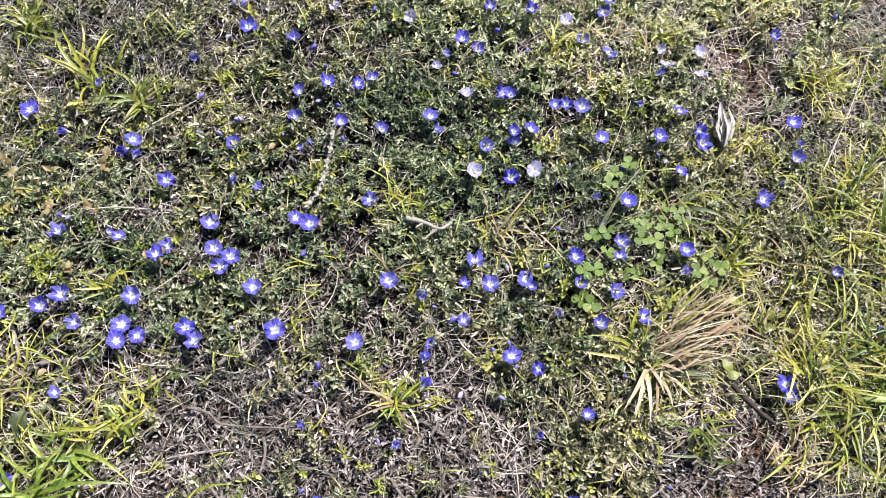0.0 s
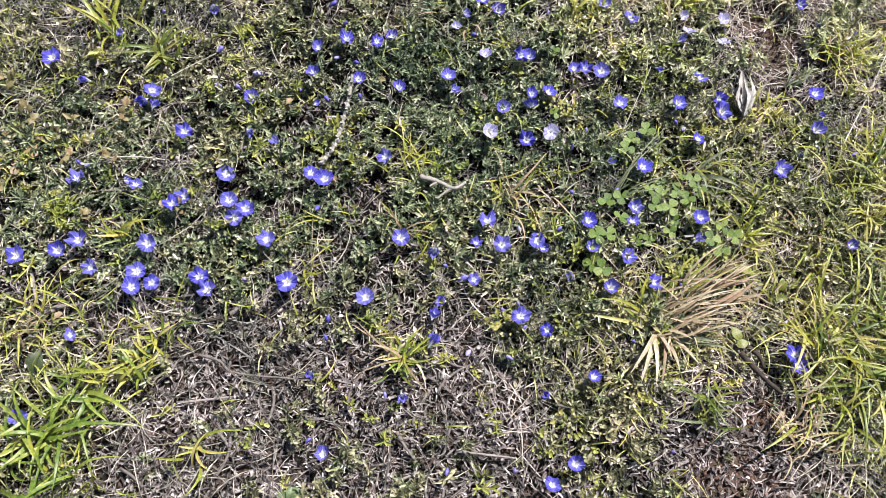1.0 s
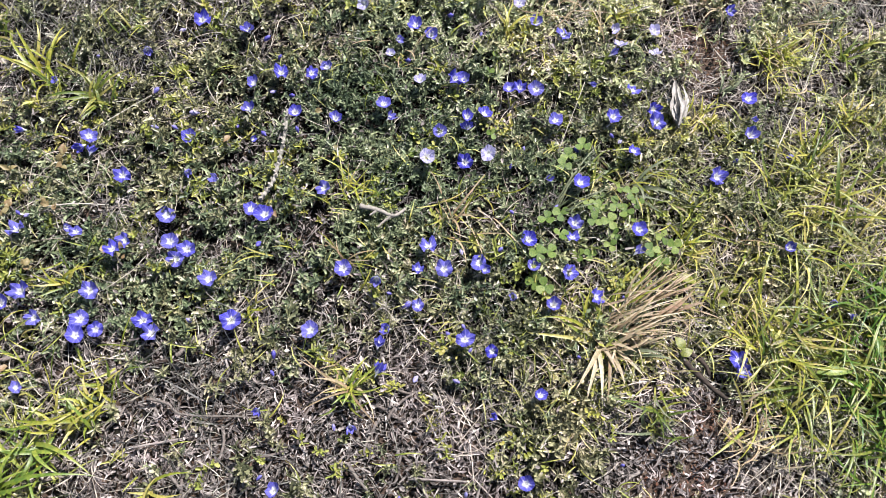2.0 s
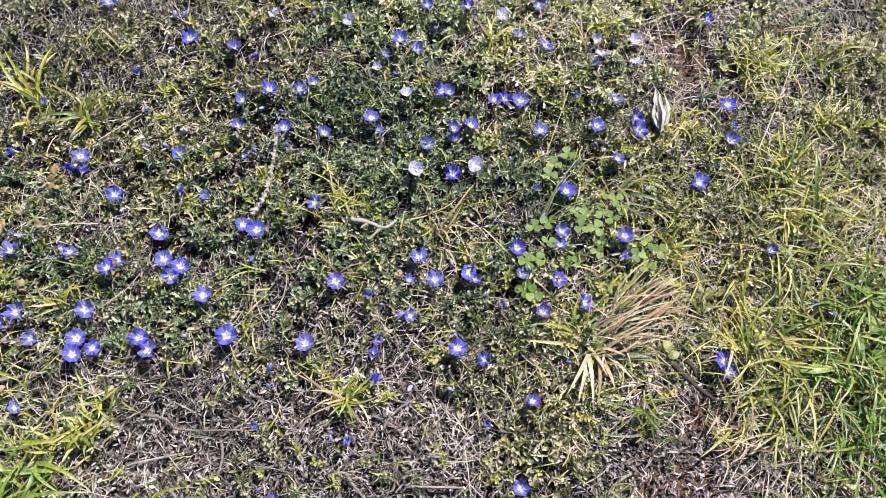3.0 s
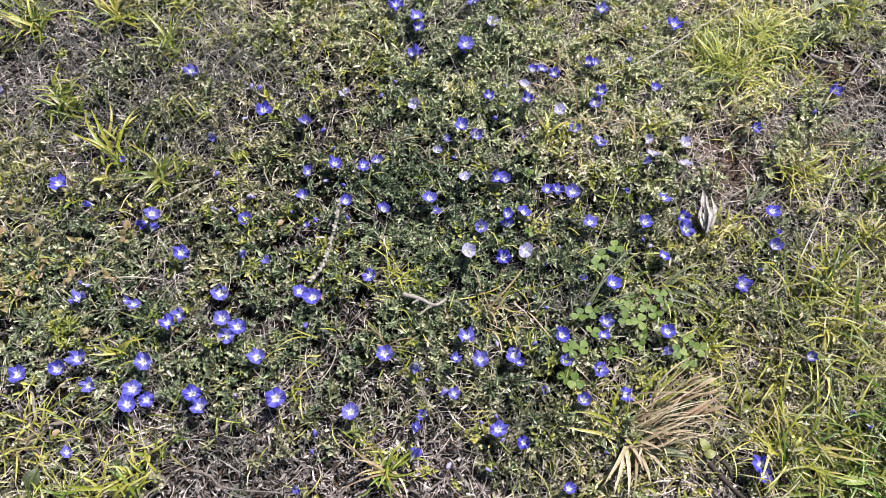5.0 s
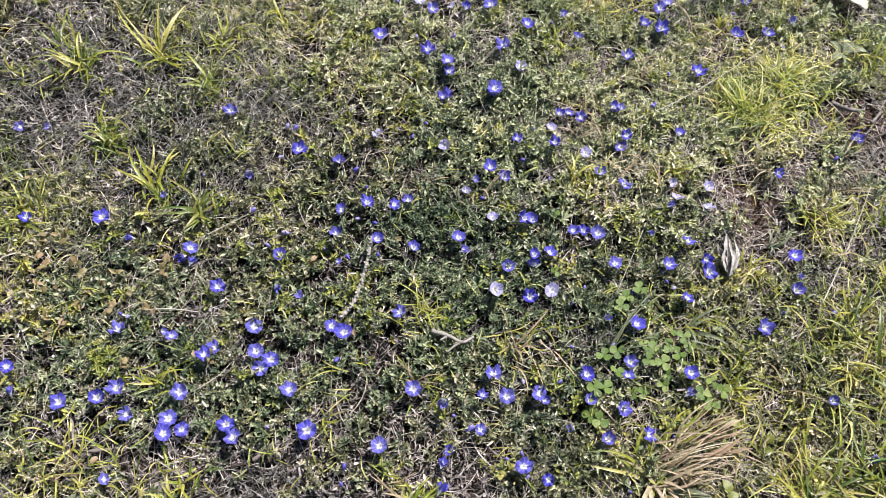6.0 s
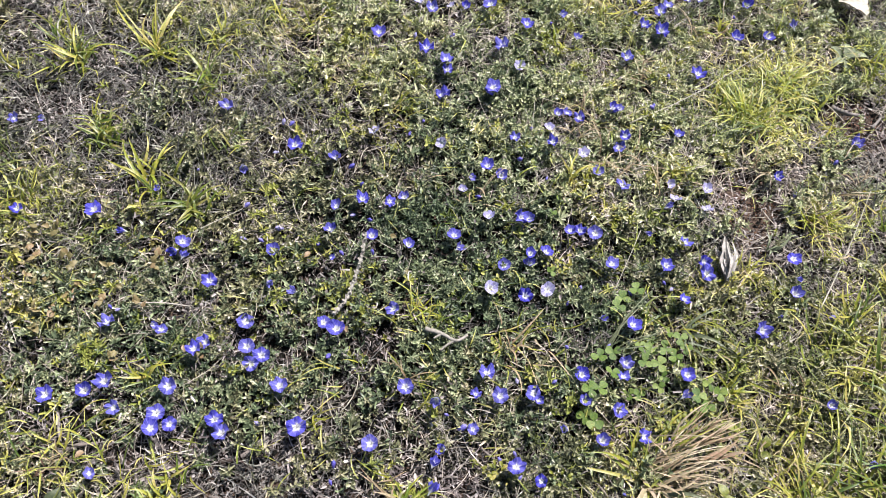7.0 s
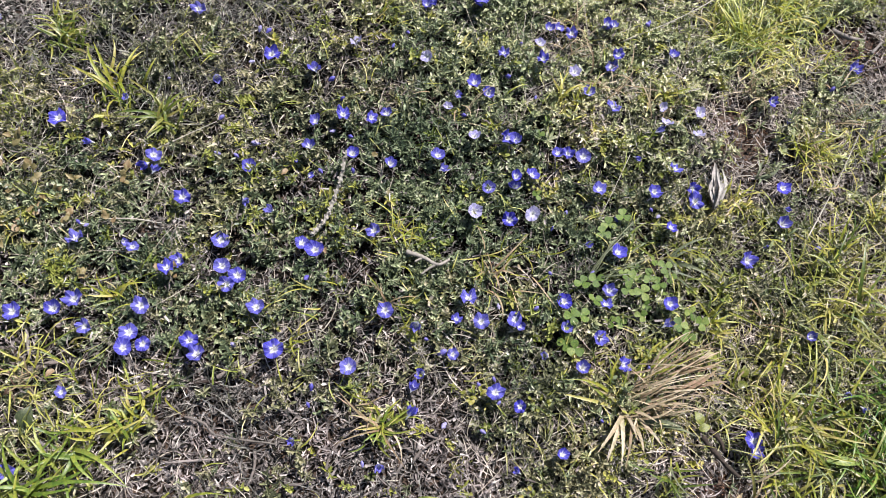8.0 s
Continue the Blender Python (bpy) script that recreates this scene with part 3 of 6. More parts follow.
SCRAPS = CHIPS[:5] + FLAKES[:5] + [(v * 0.013, np.concatenate([f[:, :3], f[:, [0, 2, 3]]])) for v, f in STRANDS[:8]]
x, y, r = scatter(15000, dusted, 47)
strew("caught_litter", SCRAPS, x, y, r, 0.85, 0.5, 0.012, LITTER, "pinkish-grey scraps of dead leaf caught among the creepers", "litter", 0.016, 0.006)


# Dark scraps added low down, where the plants' shade falls
def gap_shaded(x, y):
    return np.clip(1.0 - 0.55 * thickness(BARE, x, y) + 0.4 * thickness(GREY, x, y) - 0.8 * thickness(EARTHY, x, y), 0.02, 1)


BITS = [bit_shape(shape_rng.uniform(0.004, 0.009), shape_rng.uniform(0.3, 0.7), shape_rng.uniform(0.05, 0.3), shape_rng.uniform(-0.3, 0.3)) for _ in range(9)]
x, y, r = scatter(72000, gap_shaded, 45)
strew("thatch", BITS, x, y, r, 1.15, 0.5, 0.001, GAP_SHADE, "near-black leaf scraps added to shade the gaps under the creeping plants", "litter", 0.004)


def clod_shape(r):
    """A crumb of earth: a squashed, uneven eight-sided lump."""
    v = np.array([(1, 0, 0), (0, 1, 0), (-1, 0, 0), (0, -1, 0), (0, 0, 0.8), (0, 0, -0.5)], float) * r.uniform(0.45, 1.5, (6, 1)) * r.uniform(0.4, 1.6)
    return v, np.array([(0, 1, 4), (1, 2, 4), (2, 3, 4), (3, 0, 4), (1, 0, 5), (2, 1, 5), (3, 2, 5), (0, 3, 5)])


def earthy(x, y):
    return np.clip(thickness(EARTHY, x, y) - 0.1, 0, 1)


CLODS = [clod_shape(shape_rng) for _ in range(12)]
x, y, r = scatter(60000, earthy, 43)
strew("earth_crumbs", CLODS, x, y, r, 0.0015, 0.8, 0.002, CLOD, "loose reddish-brown crumbs of bare earth", "earth", 0.004)


def strawy(x, y):
    return np.clip(0.42 - 0.22 * thickness(BARE, x, y) + 0.75 * thickness(SUNNY, x, y) + 0.2 * thickness(LIGHT, x, y) - 0.3 * thickness(GREY, x, y) + 0.25 * thickness(GRASSY, x, y) + 0.25 * CLUMPS(x, y) - 0.25 * MOUNDS(x, y) - 1.4 * thickness(EARTHY, x, y) - 0.25 * thickness(DEEP, x, y), 0.0, 1)


STRAWS = [blade_shape(shape_rng.uniform(0.1, 0.6), shape_rng.uniform(-0.7, -0.1), shape_rng.uniform(0.012, 0.03), 5, shape_rng.uniform(-1.2, 1.2), 0.5) for _ in range(10)]
x, y, r = scatter(12500, strawy, 36)
strew("dry_grass", STRAWS, x, y, r, 0.048, 0.2, 0.002, STRAW, "tangle of thin dry grass, bleached and grey", "dry grass", 0.012)


def stemmy(x, y):
    return np.clip(0.5 + 0.4 * CLUMPS_FINE(x, y) - 0.42 * thickness(BARE, x, y) - 0.7 * thickness(EARTHY, x, y) - 0.25 * thickness(DEEP, x, y), 0.05, 1.5)


THREADS = [thread_shape(shape_rng.uniform(0.2, 0.9), shape_rng.uniform(-1.0, 0.1), shape_rng.uniform(0.016, 0.034), 4, shape_rng.uniform(-1.5, 1.5)) for _ in range(14)]
x, y, r = scatter(30000, stemmy, 40)
strew("fine_stems", THREADS, x, y, r, 0.021, 0.35, 0.008, THREAD, "thin curling grey stems woven through the turf", "stems", 0.012)


def tangled(x, y):
    return np.clip(thickness(GREY, x, y) - 0.03 - 1.2 * thickness(EARTHY, x, y), 0, 1)


x, y, r = scatter(16000, tangled, 42)
strew("grey_tangle", THREADS, x, y, r, 0.045, 0.3, 0.006, TANGLE, "matted tangle of dead grey grass", "dry grass", 0.014)


def grassy(x, y):
    return np.clip(0.07 + 0.95 * thickness(GRASSY, x, y) + 0.14 * CLUMPS(x, y) - 0.3 * thickness(DEEP, x, y) - 0.9 * thickness(EARTHY, x, y) - 0.6 * thickness(BARE, x, y), 0.0, 1)


BLADES = [blade_shape(shape_rng.uniform(0.4, 1.2), shape_rng.uniform(-0.7, 0.2), shape_rng.uniform(0.022, 0.055), 4, shape_rng.uniform(-0.9, 0.9)) for _ in range(12)]
x, y, r = scatter(19000, grassy, 37)
strew("grass", BLADES, x, y, r, 0.037, 0.25, 0.005, GRASS, "short yellow-green grass among the creeping plants", "grass", 0.008)


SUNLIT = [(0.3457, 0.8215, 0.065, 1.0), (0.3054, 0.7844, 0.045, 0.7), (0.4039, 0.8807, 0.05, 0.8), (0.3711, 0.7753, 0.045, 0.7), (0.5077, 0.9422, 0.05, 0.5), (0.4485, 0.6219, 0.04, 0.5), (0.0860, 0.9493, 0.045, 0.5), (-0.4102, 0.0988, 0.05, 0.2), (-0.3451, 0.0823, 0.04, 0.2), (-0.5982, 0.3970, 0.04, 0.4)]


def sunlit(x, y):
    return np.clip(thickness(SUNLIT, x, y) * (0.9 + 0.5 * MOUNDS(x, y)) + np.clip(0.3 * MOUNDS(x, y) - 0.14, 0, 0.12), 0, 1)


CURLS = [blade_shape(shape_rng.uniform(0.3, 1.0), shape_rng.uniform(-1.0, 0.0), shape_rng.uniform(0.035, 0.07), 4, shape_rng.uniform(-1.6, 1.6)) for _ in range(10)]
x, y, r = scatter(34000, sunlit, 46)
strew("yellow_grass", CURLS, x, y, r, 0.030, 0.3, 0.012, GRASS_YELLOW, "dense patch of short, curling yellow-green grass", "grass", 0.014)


def outlying(x, y):
    return 1.0 - seen_ground(x, y)


def ring(n, seed, inner=0.55, outer=5.6):
    """Places round the dressed patch, thinner with distance."""
    r = np.random.default_rng(seed)
    far_r, far_a = inner + (outer - inner) * r.uniform(0, 1, n) ** 1.7, r.uniform(0, 2 * np.pi, n)
    x, y = 0.02 + 0.95 * far_r * np.cos(far_a), 0.5 + far_r * np.sin(far_a)
    keep = r.uniform(0, 1, n) < outlying(x, y) * np.clip(0.65 + 0.5 * CLUMPS(0.4 * x, 0.4 * y), 0.1, 1)
    return x[keep], y[keep], r


x, y, r = ring(42000, 38)
strew("outer_grass", BLADES, x, y, r, 0.075, 0.3, 0.001, GRASS, "worn yellow-green grass round the flower patch", "grass", 0.01)
x, y, r = ring(42000, 48)
strew("outer_creepers", SPRIGS, x, y, r, 1.7, 0.35, 0.001, LEAF, "creeping plants that run on past the flowers", "ground cover", 0.01)
x, y, r = ring(46000, 49)
strew("outer_litter", THREADS, x, y, r, 0.07, 0.3, 0.003, STRAW, "bleached dry grass strewn round the flower patch", "dry grass", 0.012)

# ---- helpers for things ----


def thing(name, x, y, z, label, category, group=""):
    ob = new(name)
    ob.empty_display_size = 0.01
    ob.location = (x, y, z)
    return tagged(ob, label, category, group)


def part(name, mesh, parent, m=None, label=""):
    ob = new(name, mesh)
    ob.parent = parent
    if m is not None:
        ob.matrix_basis = m
    return tagged(ob, label)


def floor_z(x, y):
    return float(ground_z(np.array([x]), np.array([y]))[0])


def tube(points, radii, sides=7, lumps=0.0, seed=0):
    """Vertices and faces of a round, lumpy stem through those points."""
    r = np.random.default_rng(seed)
    pts = [Vector(p) for p in points]
    rows = []
    for i, p in enumerate(pts):
        ahead = (pts[min(i + 1, len(pts) - 1)] - pts[max(i - 1, 0)]).normalized()
        side = ahead.cross(Vector((0, 0, 1)))
        side = side.normalized() if side.length > 1e-3 else Vector((1, 0, 0))
        up = side.cross(ahead)
        for k in range(sides):
            a = 2 * math.pi * k / sides
            w = radii[i] * (1 + lumps * r.uniform(-1, 1))
            rows.append(tuple(p + side * math.cos(a) * w + up * math.sin(a) * w))
    faces = sheet_faces(len(pts), sides, True)
    return np.array(rows), faces


def capped(rows, faces, sides):
    """Closes both ends of a tube with a centre point each."""
    n = len(rows)
    first, last = rows[:sides].mean(0), rows[-sides:].mean(0)
    rows = np.concatenate([rows, [first, last]])
    ends = [(n, (k + 1) % sides, k, k) for k in range(sides)] + [(n + 1, n - sides + k, n - sides + (k + 1) % sides, n - sides + (k + 1) % sides) for k in range(sides)]
    tri = []
    for f in faces:
        tri += [(f[0], f[1], f[2]), (f[0], f[2], f[3])]
    tri += [e[:3] for e in ends]
    return rows, np.array(tri)


def smooth_line(points, steps=6):
    """A finer line through the points (Catmull-Rom)."""
    p = [np.array(q, float) for q in points]
    p = [2 * p[0] - p[1]] + p + [2 * p[-1] - p[-2]]
    out = []
    for i in range(1, len(p) - 2):
        for k in range(steps):
            t = k / steps
            out.append(0.5 * (2 * p[i] + (p[i + 1] - p[i - 1]) * t + (2 * p[i - 1] - 5 * p[i] + 4 * p[i + 1] - p[i + 2]) * t**2 + (3 * p[i] - p[i - 1] - 3 * p[i + 1] + p[i + 2]) * t**3))
    return out + [p[-2]]


# ---- flowers ----


def corolla_mesh(name, material, frill, deep, closing=0.0, seed=0):
    """A trumpet flower of radius 1: a narrow throat that opens into a five-sided, softly pleated rim."""
    r = np.random.default_rng(seed)
    n, rows = 40, []
    profile = [(0.002, -1.05 * deep), (0.06, -0.95 * deep), (0.12, -0.72 * deep), (0.22, -0.5 * deep), (0.42, -0.32 * deep), (0.68, -0.16 * deep), (0.88, -0.04 * deep), (1.0, 0.03 * deep)]
    lobes = r.uniform(0.95, 1.04, 5)
    lifts = r.uniform(-0.16, 0.34, 5)
    ripple = r.normal(0, 1, n)
    for rad, z in profile:
        for k in range(n):
            a = 2 * math.pi * k / n
            q = (a / (2 * math.pi) * 5) % 5
            lobe = lobes[int(q + 0.5) % 5] * (1 - abs(q - round(q)) * 2) + 1.0 * abs(q - round(q)) * 2
            edge = 1 - 0.09 * ((1 - math.cos(5 * a)) / 2) ** 2 * rad + 0.012 * math.cos(10 * a) * rad
            rr = rad * (edge * lobe * (1 + 0.022 * rad**3 * ripple[k]) if rad > 0.4 else 1) * (1 - closing * rad * 0.75)
            pleat = 2.3 * frill * rad**2 * math.cos(5 * a) + 0.025 * rad**3 * math.sin(15 * a + 1.0) + lifts[int(q + 0.5) % 5] * rad**2 + 0.035 * rad**4 * ripple[k]
            rows.append((rr * math.cos(a), rr * math.sin(a), z + pleat + closing * 0.9 * rad**1.5))
    me = mesh_of(name, rows, sheet_faces(len(profile), n, True), material, True)
    return me


COROLLAS = [corolla_mesh("corolla", BLUE, 0.05 + 0.014 * i, 0.42 + 0.03 * i, 0.02 * (i % 4), i) for i in range(9)] + [corolla_mesh("corolla", BLUE, 0.06, 0.6, 0.16, 19), corolla_mesh("corolla", BLUE, 0.06, 0.7, 0.24, 18)]
PALE_COROLLAS = [corolla_mesh("corolla", LILAC, 0.05, 0.5, 0.05 * i, 20 + i) for i in range(3)]
SIDE_COROLLAS = [corolla_mesh("corolla", BLUE, 0.09, 0.95, 0.25 + 0.12 * i, 30 + i) for i in range(3)]


def bud_mesh():
    """A furled bud of length 1: a twisted spindle with a pointed tip."""
    n, rows = 10, []
    for f, w in ((0, 0.12), (0.15, 0.2), (0.35, 0.3), (0.55, 0.36), (0.75, 0.28), (0.9, 0.14), (1.0, 0.02)):
        for k in range(n):
            a = 2 * math.pi * k / n
            w2 = w * (1 + 0.22 * math.cos(5 * a))
            rows.append((w2 * math.cos(a + 1.3 * f), w2 * math.sin(a + 1.3 * f), f))
    return mesh_of("furled_petals", rows, sheet_faces(7, n, True), BUD_BLUE, True)


def plain_petal(name, dark, light):
    return plant(name, [(0.0, dark), (0.7, light), (1.0, (0.42, 0.39, 0.62))], by="object", through_light=0.3, rough=0.55, grain=4.0, bump=0.1)


BUD_BLUE = plain_petal("bud_petal", (0.09, 0.075, 0.43), (0.2, 0.175, 0.54))
BUD = bud_mesh()


def stamen_mesh():
    rows, faces = capped(*tube([(0.02, 0, -0.4), (0.05, 0, -0.3), (0.08, 0, -0.22)], (0.012, 0.015, 0.035), 5), 5)
    return mesh_of("stamen", rows, faces, STAMEN)


def calyx_mesh():
    verts, faces, start = [], [], 0
    for k in range(5):
        kv, kf = leaf_shape(0.42, 0.5, 0.05, -0.1)
        m = np.array(Euler((0, -1.15, k * 1.2566)).to_matrix())
        verts.append(kv @ m.T + (0.02 * math.cos(k * 1.2566), 0.02 * math.sin(k * 1.2566), 0)), faces.append(kf + start)
        start += len(kv)
    return mesh_of("calyx", np.concatenate(verts), np.concatenate(faces), SEPAL)


STAMEN_MESH, CALYX = stamen_mesh(), calyx_mesh()
STEM_ROWS, STEM_FACES = capped(*tube([(0, 0, 0), (0.12, 0.03, -0.45), (0.0, 0.0, -1.0)], (0.035, 0.032, 0.04), 5), 5)
STEM = mesh_of("stem", STEM_ROWS, STEM_FACES, SEPAL, True)
flower_rng = np.random.default_rng(5)
RIM_HEIGHT = 0.0325


def raise_flower(name, x, y, size, meshes, tilt, toward, deep, label, category, group):
    """A flower whose face has that width in millimetres, tilted from upright towards a compass direction (radians)."""
    rad = size * 0.0005
    f = flower_rng
    z0 = floor_z(x, y)
    turn = Matrix.Rotation(tilt, 4, Vector((-math.sin(toward), math.cos(toward), 0))) @ Matrix.Rotation(f.uniform(0, 6.28), 4, "Z")
    above = f.uniform(-0.003, 0.003) + 0.010 * max(0.0, min(1.0, float(MOUNDS(x, y))))
    x, y = x * (1 - above / 0.83), y * (1 - above / 0.83)
    rim = RIM_HEIGHT - z0 + above
    top = thing(name, x, y, z0, label, category, group)
    face = Matrix.Translation((0, 0, rim)) @ turn @ Matrix.Diagonal((rad * 1.03, rad * f.uniform(0.84, 1.03), rad * f.uniform(0.85, 1.3), 1))
    corolla = part("corolla", meshes[int(f.integers(0, len(meshes)))], top, face)
    foot = Matrix.Translation((0, 0, rim)) @ turn @ Vector((0, 0, -deep * rad))
    if rad > 0.008:
        for k in range(5):
            part("stamen", STAMEN_MESH, corolla, Matrix.Rotation(k * 1.2566, 4, "Z"))
    part("calyx", CALYX, top, Matrix.Translation(foot) @ turn @ Matrix.Diagonal((rad * 0.4, rad * 0.4, rad * 0.4, 1)))
    long = max(foot.z, 0.004)
    part("stem", STEM, top, Matrix.Translation(foot) @ Matrix.Rotation(f.uniform(0, 6.28), 4, "Z") @ Matrix.Diagonal((0.022, 0.022, long, 1)))
    return top


def bloom(x, y, size):
    f = flower_rng
    raise_flower("flower", x, y, size * 1.0, COROLLAS, abs(f.normal(0, 0.24)), f.uniform(0, 6.28), 0.85, "open blue trumpet flower with a white star in its throat", "flower", "blue flowers")


def pale_bloom(x, y, size):
    f = flower_rng
    raise_flower("flower", x, y, size * 1.0, PALE_COROLLAS, abs(f.normal(0, 0.34)), f.uniform(0, 6.28), 0.72, "faded pale lilac trumpet flower with a white throat", "flower", "pale flowers")


def side_bloom(x, y, size):
    f = flower_rng
    raise_flower("flower", x, y, size * 1.15, SIDE_COROLLAS, f.uniform(0.6, 1.1), f.uniform(0, 6.28), 1.15, "half-closed blue trumpet flower turned on its side", "flower", "half-closed flowers")


def bud(x, y, size):
    f = flower_rng
    z0 = floor_z(x, y)
    top = thing("flower_bud", x, y, z0, "small furled blue bud on a short stem", "bud", "flower buds")
    long = size * 0.00102
    tilt, toward = f.uniform(0.7, 1.4), f.uniform(0, 6.28)
    turn = Matrix.Rotation(tilt, 4, Vector((-math.sin(toward), math.cos(toward), 0)))
    base = Vector((0, 0, f.uniform(0.02, 0.027) + 0.004 * max(0.0, float(MOUNDS(x, y)))))
    part("furled_petals", BUD, top, Matrix.Translation(base) @ turn @ Matrix.Diagonal((long * 0.85, long * 0.85, long * 1.15, 1)))
    part("calyx", CALYX, top, Matrix.Translation(base) @ turn @ Matrix.Diagonal((long * 0.8, long * 0.8, long * 0.8, 1)))
    part("stem", STEM, top, Matrix.Translation(base) @ Matrix.Diagonal((0.018, 0.018, base.z + 0.002, 1)))


bloom(-0.3877, 0.6014, 20)
bloom(-0.2772, 0.5624, 21)
bloom(-0.2191, 0.5561, 20)
bloom(-0.4902, 0.4026, 22)
bloom(-0.3656, 0.3864, 20)
bloom(-0.3152, 0.3439, 20)
bloom(-0.2539, 0.4021, 20)
bloom(-0.1945, 0.4487, 20)
bloom(-0.1967, 0.4841, 18)
bloom(-0.1672, 0.5037, 20)
bloom(-0.1317, 0.5083, 18)
bloom(-0.1158, 0.5189, 18)
bloom(-0.1413, 0.4529, 19)
bloom(-0.0932, 0.4524, 19)
bloom(-0.0904, 0.3616, 19)
bloom(-0.0399, 0.4798, 19)
bloom(-0.4110, 0.2642, 20)
bloom(-0.3461, 0.2701, 15)
bloom(-0.2922, 0.2674, 19)
bloom(-0.3021, 0.2569, 19)
bloom(-0.2548, 0.3034, 21)
bloom(-0.2432, 0.2738, 20)
bloom(-0.2234, 0.2681, 22)
bloom(-0.2319, 0.2546, 20)
bloom(-0.1654, 0.3246, 17)
bloom(-0.1487, 0.3205, 22)
bloom(-0.4405, 0.1664, 21)
bloom(-0.4006, 0.1811, 22)
bloom(-0.3844, 0.1968, 22)
bloom(-0.3615, 0.1700, 17)
bloom(-0.3130, 0.2075, 21)
bloom(-0.3138, 0.1756, 22)
bloom(-0.3132, 0.1583, 21)
bloom(-0.2946, 0.1671, 17)
bloom(-0.2491, 0.1837, 20)
bloom(-0.2370, 0.1714, 21)
bloom(-0.1918, 0.2382, 21)
bloom(-0.1584, 0.1968, 23)
bloom(-0.0743, 0.1977, 21)
bloom(-0.0519, 0.2705, 20)
bloom(-0.3563, 0.0976, 14)
bloom(-0.3758, 0.0094, 20)
bloom(0.0340, 0.2405, 14)
side_bloom(-0.4424, 0.3822, 11)
side_bloom(-0.3713, 0.3707, 15)
side_bloom(-0.3576, 0.3692, 15)
side_bloom(-0.2445, 0.3579, 12)
side_bloom(-0.2135, 0.3547, 13)
side_bloom(-0.0296, 0.4635, 15)
side_bloom(-0.3573, 0.2734, 11)
side_bloom(-0.0140, 0.2624, 16)
side_bloom(-0.0003, 0.1929, 16)
side_bloom(0.0048, 0.2101, 14)
side_bloom(0.0043, 0.1672, 19)
side_bloom(-0.0147, 0.1034, 13)
side_bloom(-0.1106, 0.1074, 11)
side_bloom(-0.3312, 0.5093, 15)
side_bloom(-0.4249, 0.4516, 11)
side_bloom(-0.1814, 0.4104, 9)
bud(-0.3053, 0.5936, 8)
bud(-0.2956, 0.5939, 8)
bud(-0.2972, 0.5510, 7)
bud(-0.1988, 0.5473, 9)
bud(-0.1327, 0.6255, 7)
bud(-0.1224, 0.6500, 7)
bud(-0.3906, 0.4948, 6)
bud(-0.2537, 0.4396, 10)
bud(-0.1714, 0.4833, 8)
bud(-0.1549, 0.4807, 8)
bud(-0.1768, 0.5245, 7)
bud(-0.3120, 0.4568, 8)
bud(-0.2919, 0.4093, 8)
bud(-0.2703, 0.4116, 7)
bud(-0.2051, 0.4304, 8)
bud(-0.1684, 0.4181, 7)
bud(-0.1334, 0.4297, 7)
bud(-0.4160, 0.2837, 6)
bud(-0.4053, 0.2852, 6)
bud(-0.1471, 0.2889, 9)
bud(-0.1994, 0.1904, 7)
bud(-0.1035, 0.1461, 6)
bud(-0.0311, 0.0993, 6)
bud(0.0042, 0.2518, 6)
bud(0.0446, 0.1677, 9)
bud(0.0896, 0.1664, 7)
bud(-0.1063, 0.1633, 8)
bud(0.0178, 0.2382, 11)
pale_bloom(-0.1800, 0.6111, 17)
pale_bloom(-0.0873, 0.6157, 17)
bloom(-0.0193, 0.5959, 20)
bloom(0.0017, 0.5846, 19)
bloom(0.0404, 0.5286, 21)
bloom(0.0499, 0.5281, 18)
bloom(0.0298, 0.4528, 19)
bloom(0.0598, 0.4780, 19)
bloom(0.0790, 0.4851, 19)
bloom(0.0605, 0.4639, 19)
bloom(0.0634, 0.4182, 20)
bloom(0.1365, 0.5276, 20)
bloom(0.1040, 0.5239, 15)
bloom(0.1170, 0.5277, 17)
bloom(0.1634, 0.4892, 19)
bloom(0.2321, 0.5048, 19)
bloom(0.2537, 0.5449, 18)
bloom(0.2792, 0.5222, 18)
bloom(0.2839, 0.5052, 22)
bloom(0.2585, 0.4622, 16)
bloom(0.3934, 0.5547, 21)
bloom(0.3965, 0.5055, 21)
bloom(0.3569, 0.4440, 21)
bloom(0.1987, 0.4123, 20)
bloom(0.1955, 0.3612, 18)
bloom(0.1941, 0.3438, 16)
bloom(0.1459, 0.3336, 19)
bloom(0.1537, 0.3039, 18)
bloom(0.1940, 0.3017, 18)
bloom(0.1795, 0.2625, 20)
bloom(0.2262, 0.2781, 19)
bloom(0.2690, 0.3641, 18)
bloom(0.4392, 0.3670, 17)
bloom(0.3805, 0.2297, 20)
bloom(0.3845, 0.2183, 17)
bloom(0.0362, 0.3109, 21)
bloom(0.0568, 0.2861, 19)
bloom(0.0937, 0.2981, 20)
bloom(0.1008, 0.2918, 15)
bloom(0.0289, 0.2820, 13)
bloom(0.0895, 0.2112, 21)
bloom(0.1186, 0.2017, 15)
bloom(0.1738, 0.1630, 16)
bloom(0.2305, 0.7151, 19)
bloom(0.1515, 0.6717, 19)
bloom(0.1281, 0.6241, 20)
bloom(0.1628, 0.6115, 20)
bloom(0.3711, 0.6804, 15)
bloom(0.4820, 0.7678, 20)
bloom(0.0085, 0.6521, 15)
bloom(0.0604, 0.7082, 17)
bloom(0.0729, 0.7121, 15)
bloom(0.0904, 0.7089, 18)
bloom(0.0605, 0.6578, 18)
bloom(0.1574, 0.6937, 16)
bloom(0.1360, 0.7383, 20)
